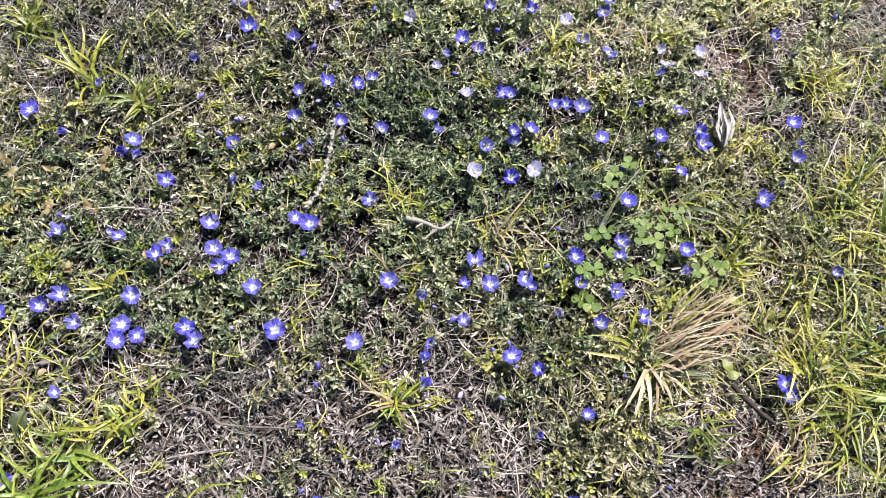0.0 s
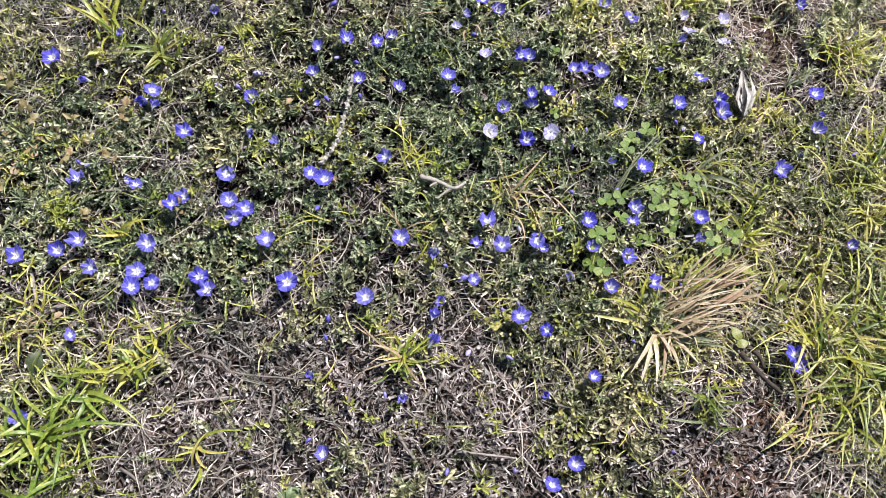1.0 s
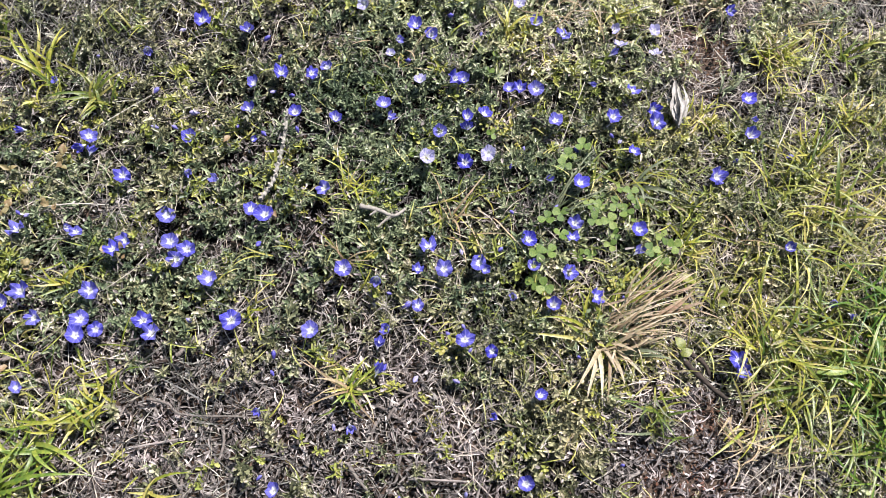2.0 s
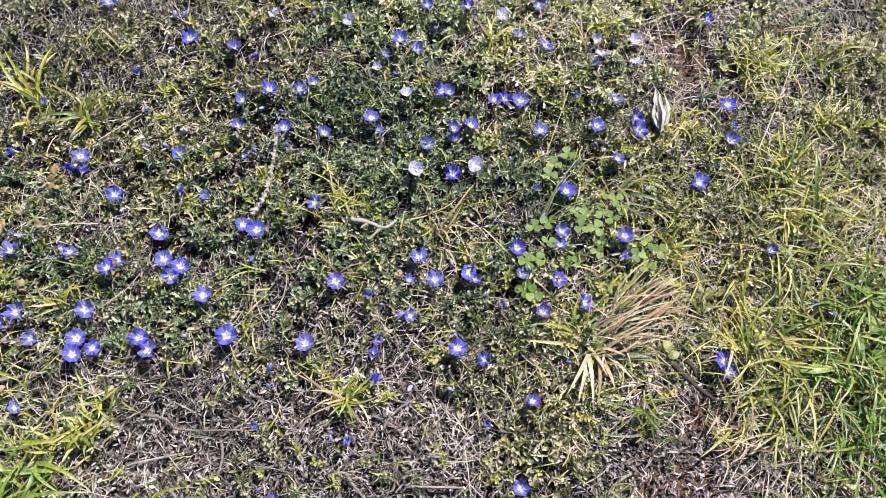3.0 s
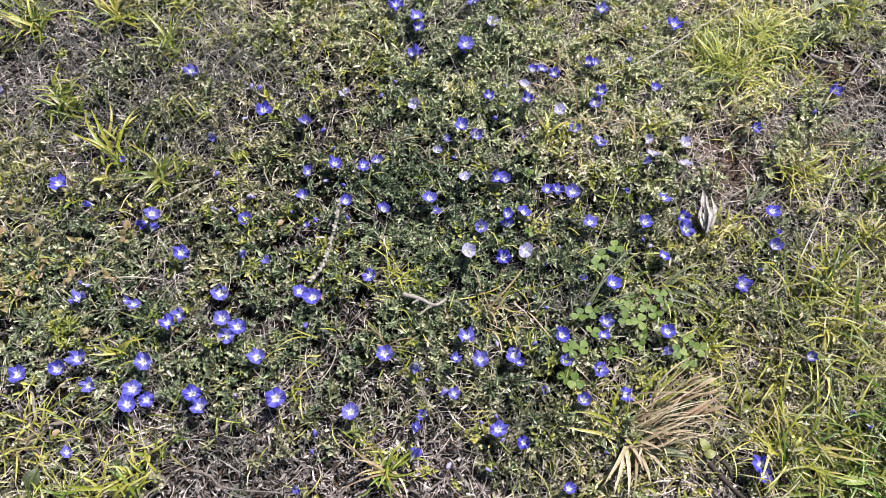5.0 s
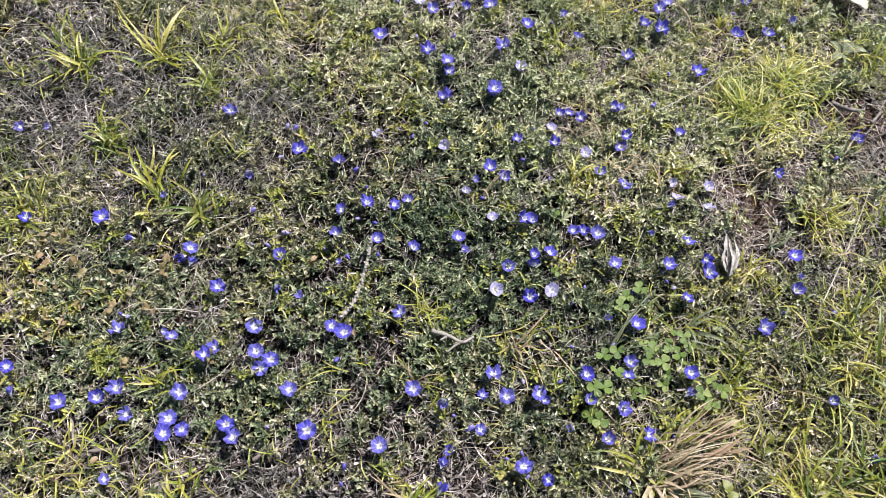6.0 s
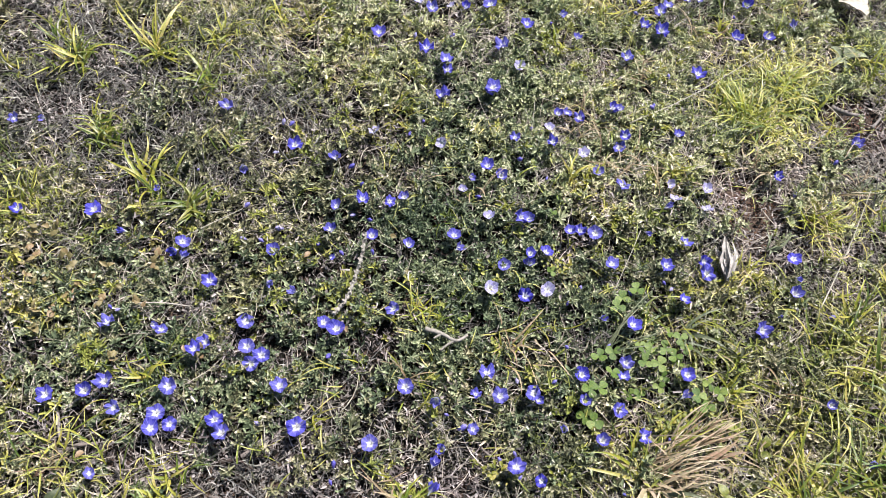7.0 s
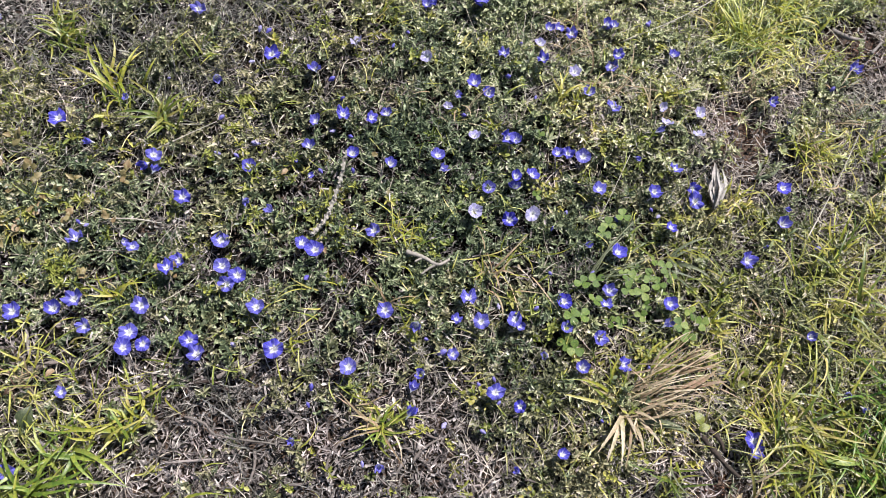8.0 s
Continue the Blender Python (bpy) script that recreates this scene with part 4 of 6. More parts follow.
bloom(0.1444, 0.7399, 15)
bloom(-0.1057, 0.6969, 18)
bloom(-0.0379, 0.7229, 18)
pale_bloom(-0.0436, 0.5504, 13)
pale_bloom(-0.0023, 0.5187, 18)
pale_bloom(0.0199, 0.4182, 20)
pale_bloom(0.0889, 0.4330, 20)
pale_bloom(0.0516, 0.6810, 15)
pale_bloom(0.1049, 0.6503, 16)
pale_bloom(0.2352, 0.6077, 17)
pale_bloom(0.2759, 0.6354, 16)
pale_bloom(0.2778, 0.6030, 16)
pale_bloom(0.2259, 0.6285, 14)
side_bloom(0.2688, 0.3381, 14)
side_bloom(0.4863, 0.3092, 12)
side_bloom(0.1366, 0.2644, 13)
side_bloom(0.3994, 0.5267, 10)
side_bloom(0.2259, 0.5930, 12)
side_bloom(0.1605, 0.4114, 11)
side_bloom(-0.0360, 0.5716, 11)
side_bloom(0.2031, 0.5452, 9)
side_bloom(0.1289, 0.1338, 10)
bud(-0.0252, 0.5499, 8)
bud(0.1288, 0.4473, 7)
bud(0.1169, 0.4241, 6)
bud(0.2435, 0.4765, 7)
bud(0.2323, 0.4757, 6)
bud(0.1940, 0.4541, 7)
bud(0.3759, 0.4674, 6)
bud(0.4419, 0.4857, 8)
bud(0.1718, 0.3792, 5)
bud(0.1258, 0.3637, 6)
bud(0.0719, 0.3143, 7)
bud(0.1129, 0.3143, 7)
bud(0.0730, 0.2145, 6)
bud(0.0879, 0.2248, 6)
bud(0.0941, 0.1985, 6)
bud(0.2141, 0.2094, 5)
bud(0.2564, 0.2801, 6)
bud(0.0249, 0.6766, 7)
bud(0.1298, 0.7335, 11)
bud(0.0726, 0.7312, 7)
bud(0.1902, 0.7521, 7)
bud(0.3939, 0.6535, 7)
bud(0.4466, 0.7192, 8)
bud(0.0182, 0.6197, 9)
bud(0.0627, 0.6019, 6)
bud(0.4380, 0.6542, 8)
bloom(-0.2210, 0.7882, 22)
bloom(-0.1563, 0.8571, 21)
bloom(-0.1076, 0.8727, 17)
bloom(-0.0725, 0.8882, 23)
bloom(-0.1465, 0.7786, 22)
bloom(-0.1135, 0.7640, 22)
bloom(-0.1079, 0.7457, 20)
bloom(-0.0395, 0.8126, 24)
bloom(-0.0373, 0.7310, 23)
bloom(-0.1048, 0.7007, 22)
bloom(-0.0112, 0.8641, 21)
bloom(0.0671, 0.8570, 17)
bloom(0.1446, 0.8388, 19)
bloom(0.1635, 0.9109, 19)
bloom(0.1901, 0.9062, 24)
bloom(0.1842, 0.9465, 21)
bloom(0.1953, 0.9618, 18)
bloom(0.2250, 0.9822, 16)
bloom(0.2417, 0.9867, 14)
bloom(0.3170, 0.9959, 20)
bloom(0.3226, 1.0212, 16)
bloom(0.3045, 0.9226, 24)
bloom(0.3517, 0.9375, 19)
bloom(0.2506, 0.8355, 23)
bloom(-0.5812, 0.3799, 16)
bloom(-0.5149, 0.1923, 17)
bloom(-0.6497, 0.5076, 15)
pale_bloom(-0.1799, 0.8712, 23)
pale_bloom(-0.0073, 0.7787, 18)
pale_bloom(-0.1296, 0.8679, 14)
side_bloom(-0.6691, 0.7493, 14)
side_bloom(0.0380, 0.8975, 14)
side_bloom(0.3897, 0.9727, 14)
side_bloom(-0.1359, 0.8893, 11)
side_bloom(-0.4973, 0.1656, 11)
side_bloom(-0.6138, 0.5168, 10)
bud(-0.2139, 0.8644, 9)
bud(-0.0988, 0.9043, 7)
bud(-0.1185, 0.8156, 8)
bud(-0.1681, 0.7943, 8)
bud(0.0238, 0.8806, 8)
bud(0.3760, 0.9241, 8)
bud(0.1536, 0.9419, 7)
bud(0.1552, 0.9633, 8)
bud(0.3027, 0.9724, 8)
bud(0.1920, 0.7517, 9)
bud(0.2100, 0.8150, 7)
bud(0.4682, 1.0685, 8)
bloom(-0.0792, 0.0340, 19)
bloom(0.1670, 0.0733, 19)
bloom(0.1468, 0.0492, 17)
bud(0.0437, 0.0454, 7)
bud(0.1094, 0.0528, 6)
bud(0.2626, 0.1047, 5)
bud(-0.0999, 0.0420, 6)
side_bloom(0.5057, 0.2960, 9)

# ---- grass tufts with blades that stand out ----
tuft_rng = np.random.default_rng(77)


BLADE_SHAPES = {}


def blade_mesh(material, arch, thick, sway):
    """Blades of length 1 along +x, in a few bends; arch: how steeply they rise before they fall."""
    key = (material.name, arch, thick, sway)
    if key not in BLADE_SHAPES:
        rows, faces = blade_shape(arch, -arch * 0.9, thick * 0.01, 8, sway, 0.3)
        end = rows[-2]
        turn, span = -math.atan2(end[1], end[0]), math.hypot(end[0], end[1])
        c, s = math.cos(turn), math.sin(turn)
        rows = np.stack([rows[:, 0] * c - rows[:, 1] * s, rows[:, 0] * s + rows[:, 1] * c, rows[:, 2]], -1) / span
        BLADE_SHAPES[key] = mesh_of("blade", rows, faces, material, True)
    return BLADE_SHAPES[key]


def blade(parent, x0, y0, x1, y1, width, material, arch=None, foot=0.019, name="blade", sway=None):
    """A blade from one place on the ground to its tip, a hand's breadth off or less. width: millimetres."""
    r = tuft_rng
    length = math.hypot(x1 - x0, y1 - y0)
    arch = arch if arch is not None else float(r.choice([0.35, 0.55, 0.75]))
    thick = max(2, min(14, round(width * 0.00085 / max(length, 0.01) * 100 / 2) * 2))
    m = Matrix.Translation((x0 - parent.location.x, y0 - parent.location.y, foot)) @ Matrix.Rotation(math.atan2(y1 - y0, x1 - x0), 4, "Z") @ Matrix.Rotation(-math.asin(min(0.5, r.uniform(0.006, 0.022) / max(length, 0.02))), 4, "Y") @ Matrix.Rotation(r.uniform(-0.5, 0.5), 4, "X") @ Matrix.Diagonal((length, length, length, 1))
    part(name, blade_mesh(material, arch, thick, float(r.choice([-0.9, -0.4, 0.0, 0.4, 0.9])) if sway is None else sway), parent, m)


def tuft(label, base, tips, width, material, group="grass tufts", extra=0, reach=0.06, other=None):
    """A tuft: blades from the base to each tip, and some shorter ones between them."""
    bx, by = base
    r = tuft_rng
    top = thing("grass_tuft", bx, by, floor_z(bx, by), label, "grass", group)
    for tx, ty in tips:
        blade(top, bx + r.uniform(-0.004, 0.004), by + r.uniform(-0.004, 0.004), tx, ty, width * r.uniform(0.8, 1.15), material)
    for _ in range(extra):
        a, l = r.uniform(0, 6.28), reach * r.uniform(0.35, 1.0)
        ox, oy = bx + r.uniform(-0.5, 0.5) * reach, by + r.uniform(-0.5, 0.5) * reach
        blade(top, ox, oy, ox + l * math.cos(a), oy + l * math.sin(a), width * r.uniform(0.6, 1.0), other if other and r.uniform() < 0.4 else material)
    return top


GREEN_TUFT = "bright yellow-green grass tuft with arching blades"
tuft("lush green grass tuft at the edge of bare earth", (-0.3463, -0.0031), [(-0.3300, 0.0476), (-0.3511, 0.0417), (-0.2949, 0.0125), (-0.2830, 0.0456), (-0.2502, 0.0241), (-0.3896, 0.0443), (-0.3960, -0.0210), (-0.3446, -0.0457), (-0.3186, -0.0407), (-0.3113, -0.0329), (-0.3821, -0.0424), (-0.2921, 0.0382)], 5.0, BLADE_LUSH, extra=30, reach=0.075, other=BLADE_YELLOW)
tuft(GREEN_TUFT, (-0.3719, -0.0324), [(-0.4016, -0.0140), (-0.3700, -0.0078), (-0.3344, -0.0278), (-0.3450, -0.0447), (-0.3757, -0.0517)], 5.0, BLADE_LUSH, extra=14, reach=0.07)
tuft("yellowing grass runner lying over the litter", (-0.2791, 0.0781), [(-0.2631, 0.1019), (-0.3429, 0.0594), (-0.3083, 0.0693), (-0.2945, 0.0985), (-0.2796, 0.1075), (-0.2703, 0.0510), (-0.2532, 0.0892)], 5.5, BLADE_YELLOW, extra=14, reach=0.05, other=BLADE_LUSH)
tuft("pale grass tuft, half green and half dead", (-0.0219, 0.1479), [(-0.0482, 0.1730), (-0.0075, 0.1814), (0.0078, 0.1648), (-0.0258, 0.1232), (-0.0490, 0.1484), (-0.0110, 0.1683), (-0.0544, 0.1323)], 3.6, BLADE_YELLOW, extra=8, reach=0.05, other=BLADE)
dead = tuft("pale grass tuft, half green and half dead", (-0.0253, 0.1442), [(0.0182, 0.1039), (0.0077, 0.1094), (-0.0887, 0.1647), (-0.0814, 0.1724), (-0.0662, 0.1449), (-0.0711, 0.1141)], 3.6, BLADE_STRAW, extra=4, reach=0.05)
tuft(GREEN_TUFT, (-0.4398, 0.4568), [(-0.5055, 0.4756), (-0.4350, 0.5277), (-0.4893, 0.5156), (-0.4942, 0.5096), (-0.4259, 0.4400), (-0.4391, 0.5043), (-0.4910, 0.4670)], 5.0, BLADE_YELLOW, extra=12, reach=0.05, other=BLADE)
tuft("green grass tuft spreading flat on the ground", (-0.3748, 0.4427), [(-0.3448, 0.4725), (-0.4317, 0.4243), (-0.3832, 0.4036), (-0.4043, 0.4674), (-0.3467, 0.4288), (-0.3458, 0.4554), (-0.3949, 0.4618), (-0.4154, 0.4225)], 5.0, BLADE, extra=14, reach=0.05)
tuft(GREEN_TUFT, (-0.5291, 0.5258), [(-0.5513, 0.5055), (-0.4893, 0.5156), (-0.5342, 0.5607), (-0.5552, 0.5313), (-0.5031, 0.5401), (-0.5234, 0.4919), (-0.5666, 0.5232)], 4.5, BLADE, extra=18, reach=0.05)
tuft("fan of thin grey-green grass over a flower", (0.1737, 0.3776), [(0.2163, 0.4694), (0.2343, 0.4322), (0.2416, 0.4242), (0.2329, 0.4099), (0.2249, 0.3887), (0.1880, 0.4294), (0.2046, 0.4293), (0.2131, 0.4461), (0.1608, 0.4051)], 2.2, BLADE_GREY, extra=0)
tuft("thin grass tuft beside the clover", (0.2093, 0.4157), [(0.2385, 0.4629), (0.2164, 0.4468), (0.2275, 0.4344)], 4.0, BLADE, extra=3, reach=0.04)
tuft("grey-green grass tuft with broad blades", (0.2643, 0.4226), [(0.3106, 0.4600), (0.3155, 0.4083), (0.2923, 0.4105), (0.2969, 0.4422), (0.2504, 0.4394), (0.2737, 0.3935)], 5.0, BLADE_GREY, extra=8, reach=0.05, other=BLADE)
tuft("yellow grass tuft beside a bleached bract", (0.3381, 0.5220), [(0.3255, 0.5404), (0.3562, 0.5513), (0.3739, 0.5394), (0.3353, 0.5545), (0.3380, 0.4926), (0.3206, 0.5002), (0.3608, 0.5208), (0.3450, 0.4888), (0.3129, 0.5179)], 4.0, BLADE_YELLOW, extra=12, reach=0.045, other=BLADE_STRAW)
tuft("small plant with narrow pale green leaves", (0.3661, 0.5655), [(0.3547, 0.5930), (0.3899, 0.5928), (0.3667, 0.5916), (0.3847, 0.5738), (0.3803, 0.5567), (0.3598, 0.5481)], 6.0, WOOLLY, group="")
tuft("wiry star-shaped grass tuft", (0.4374, 0.6293), [(0.4099, 0.6568), (0.4724, 0.6687), (0.4709, 0.6370), (0.3927, 0.6224), (0.4566, 0.6523), (0.4249, 0.6057), (0.4461, 0.5999)], 2.8, BLADE_YELLOW, extra=4, reach=0.04)
tuft("wiry star-shaped grass tuft", (0.4249, 0.6057), [(0.4531, 0.5715), (0.4357, 0.5716), (0.4442, 0.5591), (0.3963, 0.6199), (0.4150, 0.5605), (0.4006, 0.5814)], 2.8, BLADE_YELLOW, extra=4, reach=0.04, other=BLADE_STRAW)
tuft("wiry star-shaped grass tuft", (0.4341, 0.6287), [(0.3954, 0.6521), (0.4706, 0.6522), (0.4577, 0.5973), (0.4288, 0.6619), (0.4060, 0.5993), (0.4866, 0.6140), (0.4435, 0.5849)], 2.8, BLADE_YELLOW, extra=5, reach=0.04)
tuft(GREEN_TUFT, (0.3305, 0.7700), [(0.2787, 0.8258), (0.3034, 0.8377), (0.3358, 0.8854), (0.3871, 0.8596), (0.4079, 0.8269), (0.2966, 0.7981), (0.3791, 0.7930), (0.3196, 0.8586)], 3.2, BLADE_YELLOW, extra=60, reach=0.055, other=BLADE)
tuft(GREEN_TUFT, (0.3745, 0.8508), [(0.3274, 0.8831), (0.4211, 0.9079), (0.4291, 0.8651), (0.3697, 0.9115), (0.3955, 0.7920), (0.3416, 0.8204)], 3.2, BLADE_YELLOW, extra=60, reach=0.055, other=BLADE)
tuft(GREEN_TUFT, (-0.5214, 0.6724), [(-0.6124, 0.7423), (-0.5139, 0.7665), (-0.5419, 0.7321), (-0.5139, 0.7055), (-0.4625, 0.6565), (-0.5549, 0.6890), (-0.4904, 0.6784)], 5.0, BLADE_YELLOW, extra=24, reach=0.05, other=BLADE)
tuft("sprawling green grass tuft on grey litter", (-0.6231, 0.6379), [(-0.6757, 0.6370), (-0.7367, 0.6856), (-0.6799, 0.7241), (-0.5951, 0.6617), (-0.6431, 0.6823), (-0.5986, 0.5987), (-0.6349, 0.6081), (-0.5785, 0.6335)], 4.5, BLADE, extra=30, reach=0.06, other=BLADE_YELLOW)
tuft(GREEN_TUFT, (-0.4335, 0.6398), [(-0.4792, 0.6278), (-0.4206, 0.6859), (-0.3901, 0.6282), (-0.4421, 0.6934), (-0.4485, 0.6130), (-0.4233, 0.6011)], 4.5, BLADE, extra=22, reach=0.05)
tuft(GREEN_TUFT, (-0.4390, 0.7254), [(-0.4661, 0.7641), (-0.4429, 0.7610), (-0.4248, 0.7520), (-0.4349, 0.7019), (-0.4077, 0.7225), (-0.4644, 0.7357)], 4.0, BLADE_YELLOW, extra=22, reach=0.05)
tuft(GREEN_TUFT, (-0.5363, 0.5178), [(-0.5649, 0.5367), (-0.5618, 0.5573), (-0.4945, 0.5275), (-0.5456, 0.4935), (-0.5029, 0.5053), (-0.5764, 0.5171)], 4.0, BLADE, extra=20, reach=0.045)
tuft("thin yellow-green grass by a dead twig", (-0.0626, 0.3635), [(-0.0848, 0.3915), (-0.0556, 0.3942), (-0.0380, 0.3546), (-0.0847, 0.3444), (-0.0665, 0.3992)], 2.5, BLADE_YELLOW, extra=8, reach=0.05, other=BLADE)
tuft("dry straw tuft with a few green blades", (0.0575, 0.3469), [(0.0405, 0.3716), (0.0764, 0.3723), (0.0915, 0.4045), (0.0710, 0.3220), (0.0359, 0.3213), (0.0935, 0.3441)], 3.0, BLADE_STRAW, extra=16, reach=0.05, other=BLADE_YELLOW)
tuft("pale wispy grass beside an open flower", (-0.0494, 0.2826), [(-0.0884, 0.3016), (-0.0104, 0.2943), (-0.0769, 0.3075), (-0.0177, 0.2826), (-0.0713, 0.2814), (-0.0670, 0.3062)], 2.5, BLADE_STRAW, extra=4, reach=0.04)
tuft("thin grass tuft with crossing blades", (-0.1427, 0.2167), [(-0.1150, 0.2303), (-0.1170, 0.2201), (-0.1562, 0.2281), (-0.1386, 0.2404), (-0.1309, 0.1935)], 3.0, BLADE_YELLOW, extra=2, reach=0.04)
tuft(GREEN_TUFT, (0.3244, 0.3622), [(0.3006, 0.3816), (0.3460, 0.3877), (0.3568, 0.3621), (0.3095, 0.3418), (0.3327, 0.3920), (0.3415, 0.3417)], 3.5, BLADE_YELLOW, extra=8, reach=0.05, other=BLADE)
tuft("tall green grass at the edge of the flowers", (0.4958, 0.4288), [(0.4715, 0.4785), (0.4940, 0.5046), (0.5205, 0.4847), (0.5384, 0.4490), (0.5421, 0.4125), (0.4793, 0.3832), (0.5131, 0.3873), (0.4559, 0.4462)], 5.0, BLADE, extra=18, reach=0.08, other=BLADE_YELLOW)
tuft("green grass tuft at the edge of bare earth", (0.4322, 0.2615), [(0.3980, 0.2916), (0.4491, 0.3115), (0.4825, 0.2939), (0.4019, 0.2348), (0.4650, 0.2446)], 4.5, BLADE, extra=26, reach=0.08, other=BLADE_YELLOW)
tuft("green grass tuft at the edge of bare earth", (0.4903, 0.2511), [(0.4570, 0.2808), (0.5017, 0.3054), (0.4533, 0.2230), (0.4792, 0.2051)], 4.5, BLADE, extra=30, reach=0.09, other=BLADE_YELLOW)
tuft("green grass tuft at the edge of bare earth", (0.4233, 0.1972), [(0.3974, 0.2089), (0.4468, 0.2275), (0.4663, 0.2140), (0.4057, 0.1808)], 4.5, BLADE, extra=20, reach=0.08, other=BLADE_YELLOW)
tuft("yellow grass blades on bare litter", (-0.2023, 0.0170), [(-0.2252, -0.0011), (-0.1519, 0.0407), (-0.1631, 0.0191), (-0.2238, 0.0127), (-0.1795, -0.0030)], 4.0, BLADE_YELLOW, extra=4, reach=0.04)

tuft(GREEN_TUFT, (0.3005, 0.8044), [(0.2657, 0.8334), (0.2898, 0.7648), (0.3295, 0.8066)], 4.2, BLADE_YELLOW, extra=34, reach=0.06, other=BLADE)
tuft(GREEN_TUFT, (0.4079, 0.8323), [(0.4417, 0.8684), (0.4199, 0.7879), (0.3789, 0.8301)], 4.2, BLADE_YELLOW, extra=30, reach=0.06, other=BLADE)
tuft(GREEN_TUFT, (0.3548, 0.7763), [(0.3395, 0.7316), (0.3874, 0.7570), (0.3225, 0.7628)], 4.2, BLADE_YELLOW, extra=30, reach=0.06, other=BLADE)
tuft(GREEN_TUFT, (0.5072, 0.9306), [(0.5276, 0.9947), (0.5271, 0.9018), (0.4883, 0.8805)], 4.0, BLADE_YELLOW, extra=22, reach=0.06, other=BLADE)
tuft(GREEN_TUFT, (0.1482, 0.9538), [(0.1195, 0.9709), (0.1723, 0.9852), (0.1333, 0.9253)], 4.0, BLADE_YELLOW, extra=16, reach=0.05, other=BLADE)
tuft("small dead straw star with orange-brown roots", (-0.4047, 0.0970), [(-0.4288, 0.1011), (-0.3902, 0.1090), (-0.4054, 0.1180), (-0.4121, 0.0805), (-0.3823, 0.0956)], 2.5, BLADE_STRAW, extra=16, reach=0.035, other=SEED_BROWN)
tuft("short yellow grass among leaves", (0.0329, 0.8510), [(0.0002, 0.8657), (0.0195, 0.8827), (0.0515, 0.8735), (0.0404, 0.8300), (0.0510, 0.8159)], 5.0, BLADE_YELLOW, extra=4, reach=0.04)
tuft("yellow grass blades among pale flowers", (0.1153, 0.6091), [(0.1283, 0.6442), (0.1032, 0.5923), (0.1182, 0.6366), (0.1371, 0.6605), (0.1052, 0.6238)], 5.0, BLADE_YELLOW, extra=6, reach=0.04)
tuft("yellow grass blades among pale flowers", (0.2289, 0.6562), [(0.1906, 0.6584), (0.2493, 0.6759), (0.2098, 0.6283), (0.2460, 0.6390), (0.2592, 0.6563)], 3.5, BLADE_YELLOW, extra=10, reach=0.05)
tuft(GREEN_TUFT, (-0.4126, 0.1179), [(-0.4401, 0.1233), (-0.4060, 0.1452), (-0.4136, 0.0927), (-0.3853, 0.1125), (-0.4352, 0.0994)], 3.5, BLADE_YELLOW, extra=12, reach=0.06, other=BLADE)
tuft(GREEN_TUFT, (-0.3456, 0.2145), [(-0.3799, 0.2188), (-0.3080, 0.2350), (-0.3294, 0.2395), (-0.3781, 0.1989), (-0.3733, 0.2344)], 3.5, BLADE_YELLOW, extra=8, reach=0.05, other=BLADE)
tuft(GREEN_TUFT, (-0.5982, 0.3970), [(-0.6386, 0.4312), (-0.6037, 0.4400), (-0.5633, 0.3885), (-0.5966, 0.3632)], 3.5, BLADE_YELLOW, extra=26, reach=0.05, other=BLADE)
tuft("fine green grass among dark leaves", (-0.3603, 0.5388), [(-0.3918, 0.5596), (-0.3579, 0.5780), (-0.3280, 0.5375), (-0.3656, 0.5093)], 3.0, BLADE, extra=8, reach=0.04)
tuft("fine green grass among dark leaves", (-0.1705, 0.6614), [(-0.2051, 0.6679), (-0.1453, 0.6939), (-0.1416, 0.6435), (-0.1972, 0.7015)], 3.0, BLADE, extra=12, reach=0.05, other=BLADE_YELLOW)

for spot, kind in (((0.0947, 0.9517), BLADE_YELLOW), ((0.0986, 0.7104), BLADE_STRAW), ((0.2262, 0.6304), BLADE_STRAW), ((0.4335, 0.6271), BLADE_STRAW), ((0.4663, 0.7098), BLADE_GREY), ((0.3480, 0.7090), BLADE_STRAW), ((0.4519, 0.7653), BLADE_YELLOW), ((0.1614, 0.8171), BLADE_STRAW), ((0.2640, 0.9483), BLADE_STRAW), ((0.3865, 1.0057), BLADE_YELLOW), ((0.1539, 0.6501), BLADE_STRAW), ((-0.0442, 0.5625), BLADE_GREY)):
    tuft("short wispy patch of pale dry grass", spot, [], 2.4, kind, extra=22, reach=0.055, other=BLADE_STRAW)

for spot in ((0.5651, 0.3035), (0.5534, 0.2499), (0.5591, 0.2127), (0.5381, 0.1559), (0.5500, 0.1222), (0.5270, 0.3117), (0.5138, 0.2257)):
    tuft("dense tuft of fresh green grass", spot, [], 3.8, BLADE_GREEN, extra=38, reach=0.075, other=BLADE)

tuft("wiry yellow-green grass star", (0.326, 0.35), [(0.35, 0.371), (0.355, 0.364), (0.339, 0.338), (0.334, 0.376), (0.358, 0.349), (0.325, 0.335), (0.349, 0.34), (0.34, 0.371)], 2.8, BLADE_YELLOW, extra=4, reach=0.035)
tuft("yellow bent grass blades with a kinked stem", (0.404, 0.331), [(0.401, 0.371), (0.387, 0.336), (0.439, 0.314), (0.381, 0.298), (0.403, 0.271), (0.414, 0.348), (0.426, 0.326), (0.372, 0.291)], 3.4, BLADE_YELLOW)
